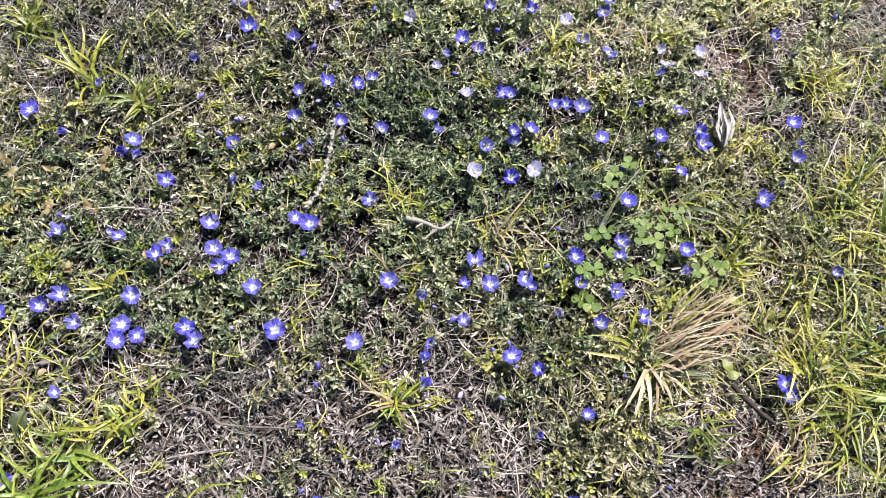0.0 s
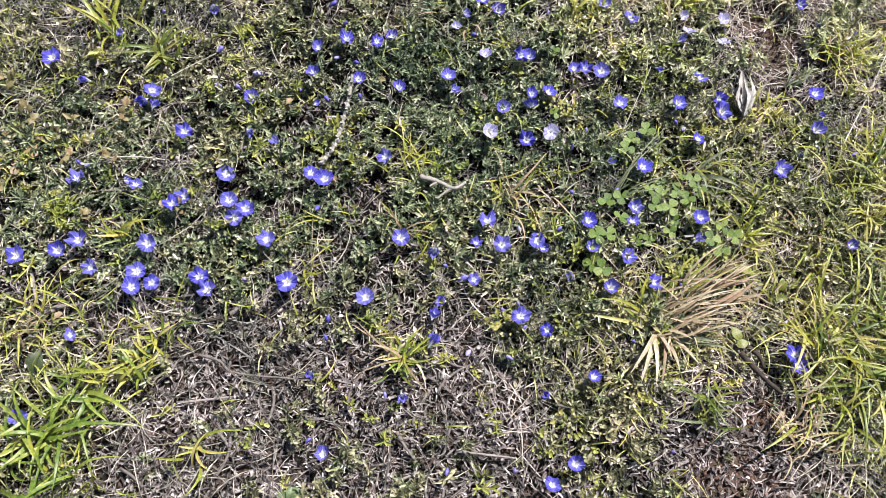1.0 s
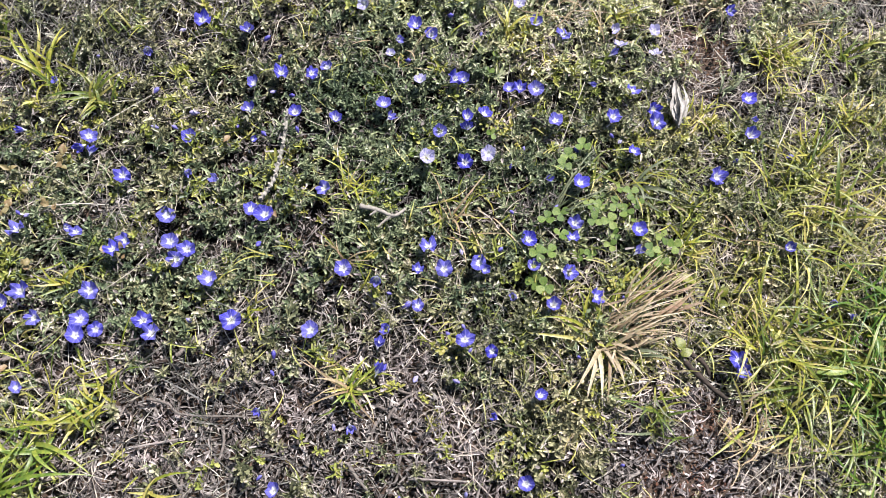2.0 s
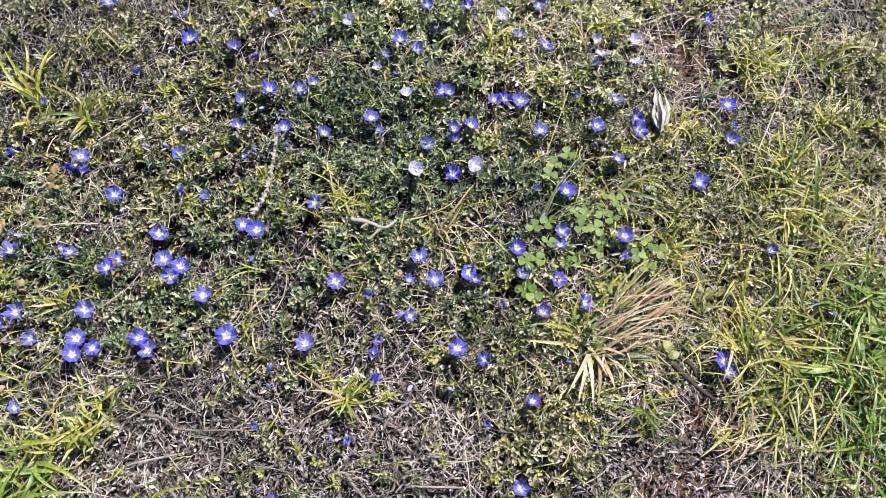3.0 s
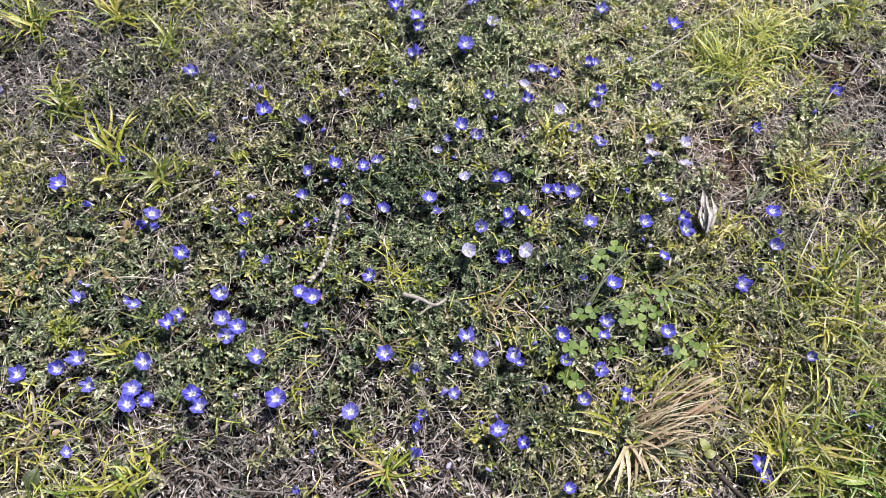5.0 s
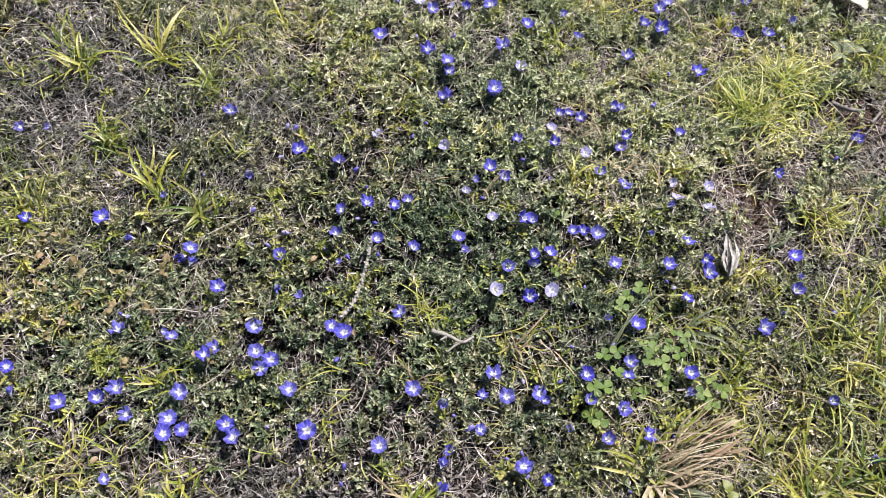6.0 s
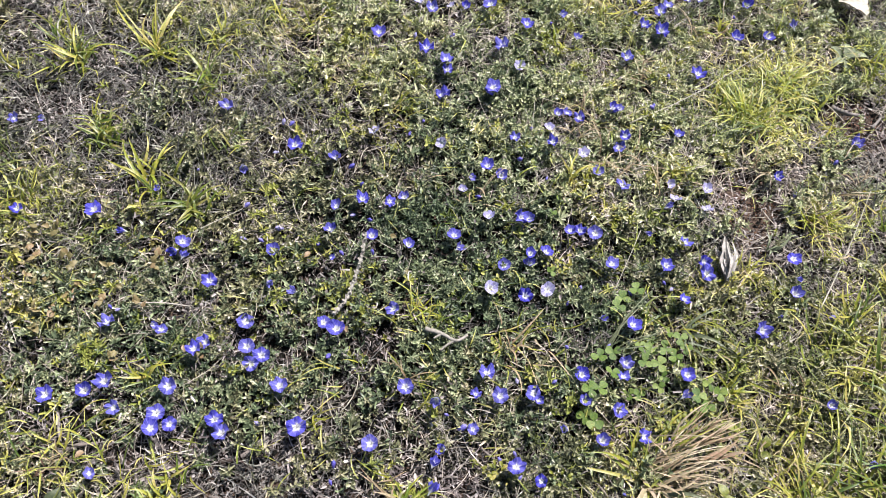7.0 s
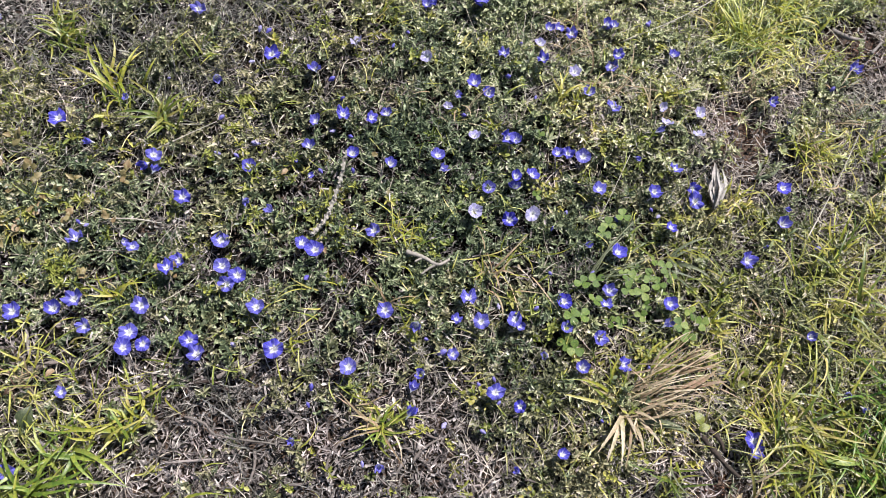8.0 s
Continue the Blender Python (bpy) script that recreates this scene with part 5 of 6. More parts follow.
tuft("bleached dead grass star on bare earth", (0.4, 0.154), [(0.391, 0.178), (0.405, 0.182), (0.357, 0.132), (0.367, 0.148), (0.4, 0.127), (0.416, 0.171), (0.353, 0.12), (0.374, 0.141), (0.408, 0.133), (0.424, 0.166), (0.38, 0.159), (0.368, 0.117)], 2.8, BLADE_STRAW, extra=24, reach=0.06)
tuft("low dark green grass under dead straw", (0.298, 0.163), [(0.257, 0.168), (0.269, 0.145), (0.322, 0.167), (0.311, 0.148), (0.345, 0.173), (0.263, 0.16), (0.284, 0.143), (0.327, 0.156), (0.288, 0.182), (0.333, 0.177)], 3.6, BLADE, extra=14, reach=0.06, other=BLADE_GREY)
tuft("yellow-green grass tuft by a dry stalk", (0.519, 0.549), [(0.486, 0.566), (0.503, 0.579), (0.518, 0.59), (0.539, 0.585), (0.558, 0.557), (0.553, 0.579), (0.546, 0.529), (0.507, 0.533), (0.498, 0.55)], 3.2, BLADE_YELLOW, extra=16, reach=0.05, other=BLADE)
tuft("short green grass at the edge of dry ground", (0.52, 0.637), [(0.506, 0.669), (0.538, 0.679), (0.548, 0.659), (0.505, 0.626), (0.527, 0.616), (0.558, 0.652)], 4, BLADE, extra=18, reach=0.05, other=BLADE_YELLOW)
for spot in ((0.452, 0.344), (0.48, 0.397), (0.418, 0.261), (0.461, 0.262), (0.434, 0.215), (0.469, 0.179), (0.455, 0.428), (0.485, 0.485), (0.437, 0.465)):
    tuft("sunlit yellow-green grass with long bent blades", spot, [], 3.6, BLADE_YELLOW, extra=13, reach=0.075, other=BLADE)
for spot in ((0.387, 0.281), (0.356, 0.288), (0.347, 0.261), (0.389, 0.388), (0.435, 0.619), (0.482, 0.574), (0.466, 0.694), (0.284, 0.426), (0.092, 0.369)):
    tuft("sparse half-dry grass tuft", spot, [], 3.0, BLADE_YELLOW, extra=9, reach=0.055, other=BLADE_STRAW)
for spot in ((0.209, 0.257), (-0.034, 0.353), (-0.045, 0.276), (-0.13, 0.268), (-0.338, 0.225), (-0.371, 0.127), (-0.291, 0.129), (-0.334, 0.087)):
    tuft("few thin grass blades among creeping leaves", spot, [], 2.8, BLADE_YELLOW, extra=8, reach=0.05, other=BLADE)

tuft("bright yellow-green grass tuft with arching blades", (-0.615, 0.63), [(-0.664, 0.634), (-0.666, 0.627), (-0.683, 0.635), (-0.642, 0.683), (-0.614, 0.663), (-0.596, 0.662), (-0.618, 0.597), (-0.59, 0.594), (-0.545, 0.653), (-0.634, 0.616)], 4.2, BLADE_YELLOW, extra=8, reach=0.045, other=BLADE)
tuft("tall yellow-green grass tuft on dry litter", (-0.516, 0.674), [(-0.61, 0.737), (-0.547, 0.762), (-0.511, 0.763), (-0.507, 0.715), (-0.551, 0.675), (-0.462, 0.649), (-0.486, 0.679), (-0.54, 0.695), (-0.523, 0.722)], 4.2, BLADE_YELLOW, extra=8, reach=0.045, other=BLADE)
tuft("green grass star on dry litter", (-0.431, 0.638), [(-0.478, 0.622), (-0.438, 0.696), (-0.407, 0.634), (-0.444, 0.609), (-0.484, 0.677), (-0.423, 0.662), (-0.437, 0.621)], 4.2, BLADE_LUSH, extra=8, reach=0.045, other=BLADE)
tuft("pale green grass tuft on grey litter", (-0.67, 0.664), [(-0.723, 0.677), (-0.675, 0.726), (-0.691, 0.704), (-0.703, 0.672), (-0.674, 0.691)], 3.6, BLADE_LUSH, extra=6, reach=0.045, other=BLADE)
tuft("short yellow grass star on grey litter", (-0.553, 0.539), [(-0.581, 0.521), (-0.563, 0.561), (-0.542, 0.542), (-0.557, 0.523), (-0.554, 0.578), (-0.533, 0.549)], 3.6, BLADE_YELLOW, extra=8, reach=0.045, other=BLADE)
tuft("yellow-green grass tuft with arching blades", (-0.703, 0.595), [(-0.727, 0.626), (-0.711, 0.619), (-0.691, 0.593), (-0.717, 0.602)], 3.6, BLADE_YELLOW, extra=6, reach=0.045, other=BLADE)
tuft("dense sunlit grass with lime-yellow blades", (0.324, 0.776), [(0.271, 0.818), (0.275, 0.81), (0.284, 0.829), (0.297, 0.827), (0.31, 0.815), (0.331, 0.815), (0.307, 0.787)], 4, BLADE_LIME, extra=10, reach=0.045, other=BLADE)
tuft("dense sunlit grass with lime-yellow blades", (0.359, 0.844), [(0.329, 0.872), (0.341, 0.884), (0.366, 0.886), (0.387, 0.88), (0.404, 0.89), (0.434, 0.893), (0.409, 0.847), (0.38, 0.818), (0.344, 0.771), (0.4, 0.823)], 4, BLADE_LIME, extra=26, reach=0.045, other=BLADE)
tuft("small yellow grass star", (0.283, 0.944), [(0.271, 0.971), (0.286, 0.969), (0.299, 0.961), (0.271, 0.917), (0.292, 0.929)], 3.4, BLADE_LIME, extra=6, reach=0.045, other=BLADE)
tuft("small yellow grass star", (0.368, 0.962), [(0.356, 0.977), (0.373, 0.988), (0.382, 0.972), (0.365, 0.937)], 3.4, BLADE_LIME, extra=6, reach=0.045, other=BLADE)
tuft("lush green grass tuft at the edge of bare earth", (-0.326, 0.044), [(-0.362, 0.012), (-0.328, 0.004), (-0.28, 0.016), (-0.251, 0.023), (-0.285, 0.031), (-0.355, 0.052), (-0.332, 0.069), (-0.272, 0.045), (-0.357, 0.032), (-0.318, 0.062)], 5.5, BLADE_LUSH, extra=14, reach=0.045, other=BLADE)
tuft("yellowing grass runner over the litter", (-0.308, 0.068), [(-0.26, 0.101), (-0.353, 0.067), (-0.34, 0.056), (-0.343, 0.076), (-0.276, 0.08), (-0.308, 0.05)], 4.4, BLADE_YELLOW, extra=6, reach=0.045, other=BLADE)
tuft("yellow-green grass runner by a flower", (-0.277, 0.112), [(-0.302, 0.106), (-0.247, 0.133), (-0.268, 0.09), (-0.299, 0.115), (-0.258, 0.118), (-0.286, 0.093)], 4.2, BLADE_YELLOW, extra=8, reach=0.045, other=BLADE)
tuft("half-green grass tuft beside dead blades", (-0.027, 0.145), [(-0.061, 0.149), (-0.041, 0.119), (-0.011, 0.12), (0.007, 0.135), (0.007, 0.174), (-0.045, 0.164), (0.019, 0.156), (-0.02, 0.17), (-0.028, 0.118)], 4, BLADE_LUSH, extra=6, reach=0.045, other=BLADE)
tuft("yellow grass star among pale flowers", (0.094, 0.603), [(0.083, 0.646), (0.102, 0.656), (0.121, 0.632), (0.084, 0.617)], 4.6, BLADE_LIME, extra=2, reach=0.045, other=BLADE)
tuft("thin yellow grass star", (-0.054, 0.371), [(-0.072, 0.395), (-0.039, 0.395), (-0.025, 0.364), (-0.069, 0.353), (-0.046, 0.344), (-0.083, 0.369)], 2.6, BLADE_LIME, extra=5, reach=0.045, other=BLADE)
tuft("radiating grass star by the clover", (0.323, 0.401), [(0.348, 0.427), (0.355, 0.417), (0.352, 0.401), (0.339, 0.384), (0.331, 0.428), (0.312, 0.374)], 2.8, BLADE_LIME, extra=4, reach=0.045, other=BLADE)
tuft("sunlit grass tuft at the edge of the turf", (0.471, 0.498), [(0.451, 0.534), (0.487, 0.551), (0.5, 0.513), (0.456, 0.464), (0.435, 0.482), (0.487, 0.464), (0.466, 0.554), (0.476, 0.446)], 3.8, BLADE_LIME, extra=14, reach=0.045, other=BLADE)
tuft("wiry yellow-green grass tuft", (0.415, 0.624), [(0.393, 0.636), (0.404, 0.653), (0.439, 0.657), (0.453, 0.638), (0.438, 0.607), (0.404, 0.594), (0.389, 0.608)], 3.2, BLADE_LIME, extra=5, reach=0.045, other=BLADE)
tuft("green blades among dark leaves", (-0.376, 0.436), [(-0.429, 0.417), (-0.354, 0.481), (-0.379, 0.405), (-0.344, 0.422), (-0.376, 0.466), (-0.414, 0.435)], 4, BLADE, extra=4, reach=0.045, other=BLADE)
tuft("yellow-green blades on the turf", (-0.449, 0.475), [(-0.501, 0.473), (-0.428, 0.522), (-0.417, 0.447), (-0.477, 0.486), (-0.432, 0.444), (-0.425, 0.499)], 4.4, BLADE_LIME, extra=4, reach=0.045, other=BLADE)
tuft("yellow-green grass in thin turf", (-0.378, 0.794), [(-0.405, 0.822), (-0.371, 0.825), (-0.344, 0.797), (-0.395, 0.766), (-0.358, 0.758)], 3.8, BLADE_YELLOW, extra=12, reach=0.045, other=BLADE)
tuft("yellow-green grass in thin turf", (-0.323, 0.785), [(-0.345, 0.814), (-0.305, 0.813), (-0.287, 0.783), (-0.331, 0.754)], 3.6, BLADE_YELLOW, extra=10, reach=0.045, other=BLADE)

# the dead straw tuft with brown seed heads
straw = tuft("dead straw-coloured grass tuft with brown seed heads", (0.2514, 0.2423), [(0.318, 0.2487), (0.3021, 0.2339), (0.2889, 0.2677), (0.2410, 0.1990)], 3.4, BLADE_STRAW, group="", extra=22, reach=0.05)
CREAM_BLADES = (((0.236, 0.23), (0.206, 0.166)), ((0.245, 0.218), (0.258, 0.178)), ((0.23, 0.225), (0.235, 0.16)), ((0.227, 0.233), (0.251, 0.193)), ((0.243, 0.227), (0.24, 0.163)), ((0.235, 0.223), (0.221, 0.162)), ((0.248, 0.225), (0.28, 0.192)), ((0.239, 0.23), (0.273, 0.216)), ((0.222, 0.24), (0.178, 0.246)))
for base, tip in CREAM_BLADES:
    blade(straw, *base, *tip, 6.5, BLADE_PALE if base[0] < tip[0] else BLADE_STRAW, 0.35, 0.026, sway=float(tuft_rng.choice([-0.3, 0.0, 0.3])))
for base, tip in (((0.292, 0.263), (0.328, 0.299)), ((0.307, 0.271), (0.341, 0.284)), ((0.286, 0.263), (0.319, 0.287))):
    blade(straw, *base, *tip, 6.0, BLADE_RUST, 0.35, 0.034)
for base, tip in (((0.262, 0.242), (0.326, 0.257)), ((0.269, 0.231), (0.329, 0.258)), ((0.265, 0.252), (0.323, 0.262)), ((0.259, 0.234), (0.307, 0.264)), ((0.254, 0.227), (0.295, 0.259)), ((0.274, 0.249), (0.317, 0.251))):
    for side in (-0.004, 0.003):
        off = tuft_rng.normal(0, 0.007)
        blade(straw, base[0] + off, base[1] + side, tip[0] + side - off, tip[1] + 2 * side + off, tuft_rng.uniform(1.6, 3.2), BLADE_PALE if side > 0 else BLADE_STRAW, None, 0.028)
for base, tip in (((0.269, 0.218), (0.317, 0.212)), ((0.263, 0.221), (0.302, 0.222)), ((0.254, 0.216), (0.284, 0.229))):
    blade(straw, *base, *tip, 5.5, BLADE_GREY, 0.35, 0.024)
for base, tip in (((0.241, 0.249), (0.296, 0.287)), ((0.235, 0.242), (0.309, 0.276)), ((0.253, 0.258), (0.328, 0.288)), ((0.246, 0.27), (0.302, 0.305)), ((0.244, 0.256), (0.277, 0.297)), ((0.25, 0.247), (0.303, 0.258)), ((0.257, 0.239), (0.319, 0.267)), ((0.24, 0.259), (0.264, 0.299))):
    for k in range(2):
        off = tuft_rng.normal(0, 0.005)
        blade(straw, base[0] + off, base[1] - off, tip[0] - off, tip[1] + off, tuft_rng.uniform(1.6, 3.4), (BLADE_STRAW, BLADE_YELLOW if base[1] > 0.26 else BLADE_PALE)[k], None, tuft_rng.uniform(0.022, 0.03), sway=float(tuft_rng.choice([-0.4, 0.0, 0.4])))
HEADS = (((0.258, 0.270), (0.322, 0.322)), ((0.262, 0.265), (0.340, 0.330)), ((0.260, 0.274), (0.312, 0.318)), ((0.268, 0.270), (0.331, 0.317)), ((0.272, 0.279), (0.318, 0.309)), ((0.276, 0.284), (0.334, 0.324)))
for base, tip in HEADS:
    for k in range(4):
        lag, wide = tuft_rng.uniform(0.0, 0.45), tuft_rng.normal(0, 0.008)
        bx, by = base[0] + lag * (tip[0] - base[0]), base[1] + lag * (tip[1] - base[1])
        far = tuft_rng.uniform(0.75, 1.02)
        tx, ty = base[0] + far * (tip[0] - base[0]), base[1] + far * (tip[1] - base[1])
        blade(straw, bx + 0.5 * wide, by - 0.5 * wide, tx + wide, ty - wide, tuft_rng.uniform(1.2, 2.6), (BLADE_RUST, BLADE_RUST, BLADE_STRAW)[k % 3], None, tuft_rng.uniform(0.026, 0.036), name="seed_head", sway=float(tuft_rng.choice([-0.4, 0.0, 0.4])))
for base, tip in (((0.254, 0.28), (0.284, 0.323)), ((0.251, 0.283), (0.271, 0.319)), ((0.217, 0.257), (0.217, 0.285)), ((0.243, 0.265), (0.249, 0.296)), ((0.234, 0.261), (0.204, 0.283)), ((0.223, 0.23), (0.179, 0.251)), ((0.223, 0.23), (0.151, 0.227)), ((0.22, 0.24), (0.156, 0.241)), ((0.226, 0.236), (0.195, 0.248))):
    blade(straw, *base, *tip, 4.4, BLADE_YELLOW, 0.35, 0.024)

# ---- clover ----


def leaflet_mesh():
    """A clover leaflet of length 1 along +x: rounded, notched at the tip, folded a little at the midrib."""
    rows = []
    for f, w in ((0.0, 0.04), (0.2, 0.26), (0.45, 0.42), (0.7, 0.48), (0.88, 0.4), (1.0, 0.2)):
        for s in (-1, -0.5, 0, 0.5, 1):
            x = f - (0.07 if f == 1.0 and s == 0 else 0) - 0.03 * abs(s) * f
            rows.append((x, s * w, 0.12 * abs(s) * w + 0.1 * f * (1 - f)))
    return mesh_of("leaflet", rows, sheet_faces(6, 5), CLOVER, True)


LEAFLET = leaflet_mesh()


def clover(x, y, size, height=0.031):
    """A clover leaf: three leaflets on a stalk. size: millimetres across."""
    r = tuft_rng
    top = thing("clover_leaf", x, y, floor_z(x, y), "fresh green clover leaf with three rounded leaflets", "clover", "clover leaves")
    h = height + r.uniform(-0.004, 0.005)
    turn = r.uniform(0, 6.28)
    lean = Matrix.Rotation(r.uniform(0, 0.6), 4, Vector((math.cos(turn), math.sin(turn), 0)))
    s = size * 0.00052
    for k in range(3):
        part("leaflet", LEAFLET, top, Matrix.Translation((0, 0, h)) @ lean @ Matrix.Rotation(turn + k * 2.094 + r.uniform(-0.15, 0.15), 4, "Z") @ Matrix.Rotation(-r.uniform(0.0, 0.3), 4, "Y") @ Matrix.Diagonal((s, s * r.uniform(0.9, 1.1), s, 1)))
    part("stalk", STEM, top, Matrix.Translation((0, 0, h)) @ Matrix.Diagonal((0.02, 0.02, h, 1)))


for spot in ((0.1815, 0.4445), (0.1969, 0.4589), (0.1768, 0.4302), (0.1634, 0.3635), (0.1791, 0.3714)):
    clover(*spot, 20)
for spot in ((0.1689, 0.3225), (0.1561, 0.3155), (0.1564, 0.2868), (0.1673, 0.2810), (0.2216, 0.3830), (0.2339, 0.3683), (0.2409, 0.3920)):
    clover(*spot, 21)
for spot in ((0.2171, 0.3673), (0.2522, 0.3841), (0.2957, 0.3601), (0.3070, 0.3490), (0.2814, 0.3387), (0.2926, 0.3278), (0.2561, 0.4071), (0.1802, 0.3431)):
    clover(*spot, 19)
for spot in ((0.2225, 0.4016), (0.2422, 0.3563), (0.2160, 0.3281), (0.2645, 0.3947), (0.2108, 0.3874), (0.2032, 0.3247), (0.2376, 0.3409)):
    clover(*spot, 16, 0.026)
for spot in ((0.5413, 0.3278), (0.5562, 0.3126), (0.5441, 0.2878), (0.5591, 0.2764), (0.5294, 0.2665), (0.5469, 0.2492), (0.5692, 0.3448), (0.5316, 0.1852), (0.5484, 0.1992)):
    clover(*spot, 20)
for spot in ((0.2448, 0.4152), (0.2596, 0.3789), (0.0247, 0.4067), (0.0843, 0.5738), (0.0776, 0.5504), (0.0035, 0.4238), (0.0902, 0.4640)):
    clover(*spot, 15, 0.023)

# ---- twigs and stems ----


def twig(name, label, points, radius, material, lumps=0.15, height=0.017, branches=(), category="twig"):
    """A lying twig through places on the ground."""
    x0, y0 = points[0]
    top = thing(name, x0, y0, floor_z(x0, y0), label, category)
    for n, (line, rad) in enumerate([(points, radius)] + [(b, radius * 0.6) for b in branches]):
        flat = smooth_line([(px - x0, py - y0, height) for px, py in line], 7)
        rad_rows = [rad * (1 - 0.45 * i / len(flat)) for i in range(len(flat))]
        rows, faces = capped(*tube(flat, rad_rows, 7, lumps, n + int(abs(x0) * 1000)), 7)
        part("stem" if n == 0 else "branch", mesh_of("stem", rows, faces, material, True), top)
    return top


def stick_mesh(seed):
    """A short bit of dead stem, bent, lumpy and broken off at both ends."""
    r = np.random.default_rng(seed)
    long, rad = r.uniform(0.018, 0.05), r.uniform(0.0009, 0.0019)
    bend, kink = r.uniform(-0.12, 0.12), r.uniform(-0.06, 0.06)
    line = [((f - 0.5) * long, (bend * math.sin(3.1 * f) + kink * math.sin(7 * f)) * long, 0.03 * math.sin(5 * f + seed) * long) for f in np.linspace(0, 1, 7)]
    rows, faces = capped(*tube(line, [rad * w for w in (0.9, 1.1, 1.0, 0.9, 1.05, 0.8, 0.55)], 6, 0.22, seed), 6)
    return mesh_of("dead_stick", rows, faces, BARK, True)


def strew_sticks():
    """Loose sticks on the litter, one thing each."""
    meshes = [stick_mesh(300 + i) for i in range(9)]
    px, py, r = scatter(1150, littered, 34)
    for k, (sx, sy) in enumerate(zip(px[:240], py[:240])):
        ob = new("dead_stick", meshes[int(r.integers(0, 9))])
        ob.matrix_basis = Matrix.Translation((sx, sy, floor_z(sx, sy) + r.uniform(0.006, 0.012))) @ Matrix.Rotation(r.uniform(0, 6.28), 4, "Z") @ Matrix.Rotation(r.normal(0, 0.1), 4, "Y")
        tagged(ob, "short weathered grey stick lying on dry litter", "stick", "sticks on the litter")


def knobbly_stem(points, radius):
    """A dead, pale stem ringed with leaf scars."""
    x0, y0 = points[0]
    top = thing("dead_twig", x0, y0, floor_z(x0, y0), "pale grey dead twig with knobbly leaf scars", "twig")
    line = smooth_line([(px - x0, py - y0, 0.035 + 0.004 * i) for i, (px, py) in enumerate(points)], 14)
    rad = [radius * (1 + 0.28 * math.sin(i * 1.9)) * (1 - 0.25 * i / len(line)) for i in range(len(line))]
    rows, faces = capped(*tube(line, rad, 8, 0.2, 3), 8)
    core = part("stem", mesh_of("stem", rows, faces, PALE_TWIG), top)
    scar_rows, scar_faces = leaf_shape(0.006, 0.6, 0.15, -0.2)
    scar = mesh_of("leaf_scar", scar_rows, scar_faces, PALE_TWIG)
    for i in range(2, len(line) - 1, 2):
        part("leaf_scar", scar, core, Matrix.Translation(Vector(line[i])) @ Matrix.Rotation(i * 2.4, 4, "Z") @ Matrix.Rotation(-0.7, 4, "Y"))


knobbly_stem([(-0.1571, 0.3357), (-0.1463, 0.3588), (-0.1437, 0.3876), (-0.1433, 0.4172), (-0.1461, 0.4449)], 0.0024)
twig("forked_twig", "bleached forked dead twig", [(-0.0462, 0.3445), (-0.0255, 0.3429), (-0.0075, 0.3384), (0.0050, 0.3484)], 0.003, PALE_TWIG, height=0.034, branches=[[(-0.0089, 0.3388), (-0.0174, 0.3292), (-0.0224, 0.3221)], [(-0.0255, 0.3429), (-0.0337, 0.3349)]])
twig("dark_stick", "dark brown rotting stick on bare earth", [(0.3227, 0.2190), (0.3387, 0.2056), (0.3531, 0.1945), (0.3680, 0.1855)], 0.0034, BARK_DARK, 0.3, height=0.032)
twig("dark_stick", "short dark brown stick", [(0.3312, 0.2331), (0.3470, 0.2227), (0.3536, 0.2105)], 0.003, BARK_DARK, 0.25, height=0.022)
twig("dark_twig", "thin upright dark twig among leaves", [(0.2300, 0.4993), (0.2270, 0.5261), (0.2233, 0.5533)], 0.0026, BARK, height=0.017)
twig("grey_stick", "weathered grey stick beside red earth", [(0.4519, 0.8351), (0.4781, 0.8291), (0.4988, 0.8312)], 0.004, BARK, height=0.017, branches=[[(0.5101, 0.8111), (0.5235, 0.8334)]])
twig("pale_stick", "pale dead stick lying in leaves", [(-0.2097, 0.1535), (-0.1983, 0.1670), (-0.1878, 0.1817)], 0.0026, BARK, height=0.016)
twig("grey_stick", "weathered grey stick on litter", [(-0.2288, 0.1059), (-0.2076, 0.1043), (-0.1874, 0.0954), (-0.1272, 0.1016)], 0.0017, BARK, 0.35, height=0.016)
twig("grey_stick", "weathered grey stick on litter", [(-0.2368, 0.0549), (-0.2050, 0.0652), (-0.1784, 0.0739)], 0.0017, BARK, 0.35, height=0.016)
twig("pale_stick", "pale dead stick on litter", [(-0.0137, 0.0707), (-0.0018, 0.0579), (0.0150, 0.0430)], 0.002, BARK, 0.35, height=0.016)
twig("grey_stick", "weathered grey stick on litter", [(-0.1060, 0.0638), (-0.0898, 0.0687), (-0.0785, 0.0749)], 0.002, BARK, 0.35, height=0.016)
twig("pale_stick", "pale dead stick on litter", [(0.0501, 0.0636), (0.0786, 0.0659), (0.1098, 0.0686)], 0.0017, BARK, 0.35, height=0.016)
twig("dark_stick", "thin dark stick on litter", [(-0.2333, 0.1412), (-0.2114, 0.1488), (-0.1919, 0.1436)], 0.002, BARK_DARK, height=0.017)
twig("grey_stick", "weathered grey stick on litter", [(0.1418, 0.1303), (0.1685, 0.1298), (0.1904, 0.1196)], 0.0017, BARK, 0.35, height=0.016)
twig("pale_stick", "pale dead stick beside green grass", [(-0.4123, 0.1044), (-0.3898, 0.1243), (-0.3685, 0.1318)], 0.003, BARK, height=0.014)
twig("grass_stalk", "long bleached grass stalk lying across the turf", [(0.1602, 0.7148), (0.2321, 0.7777), (0.2988, 0.8491), (0.3581, 0.9156)], 0.0009, DRY_STALK, 0.05, 0.035, category="stalk")
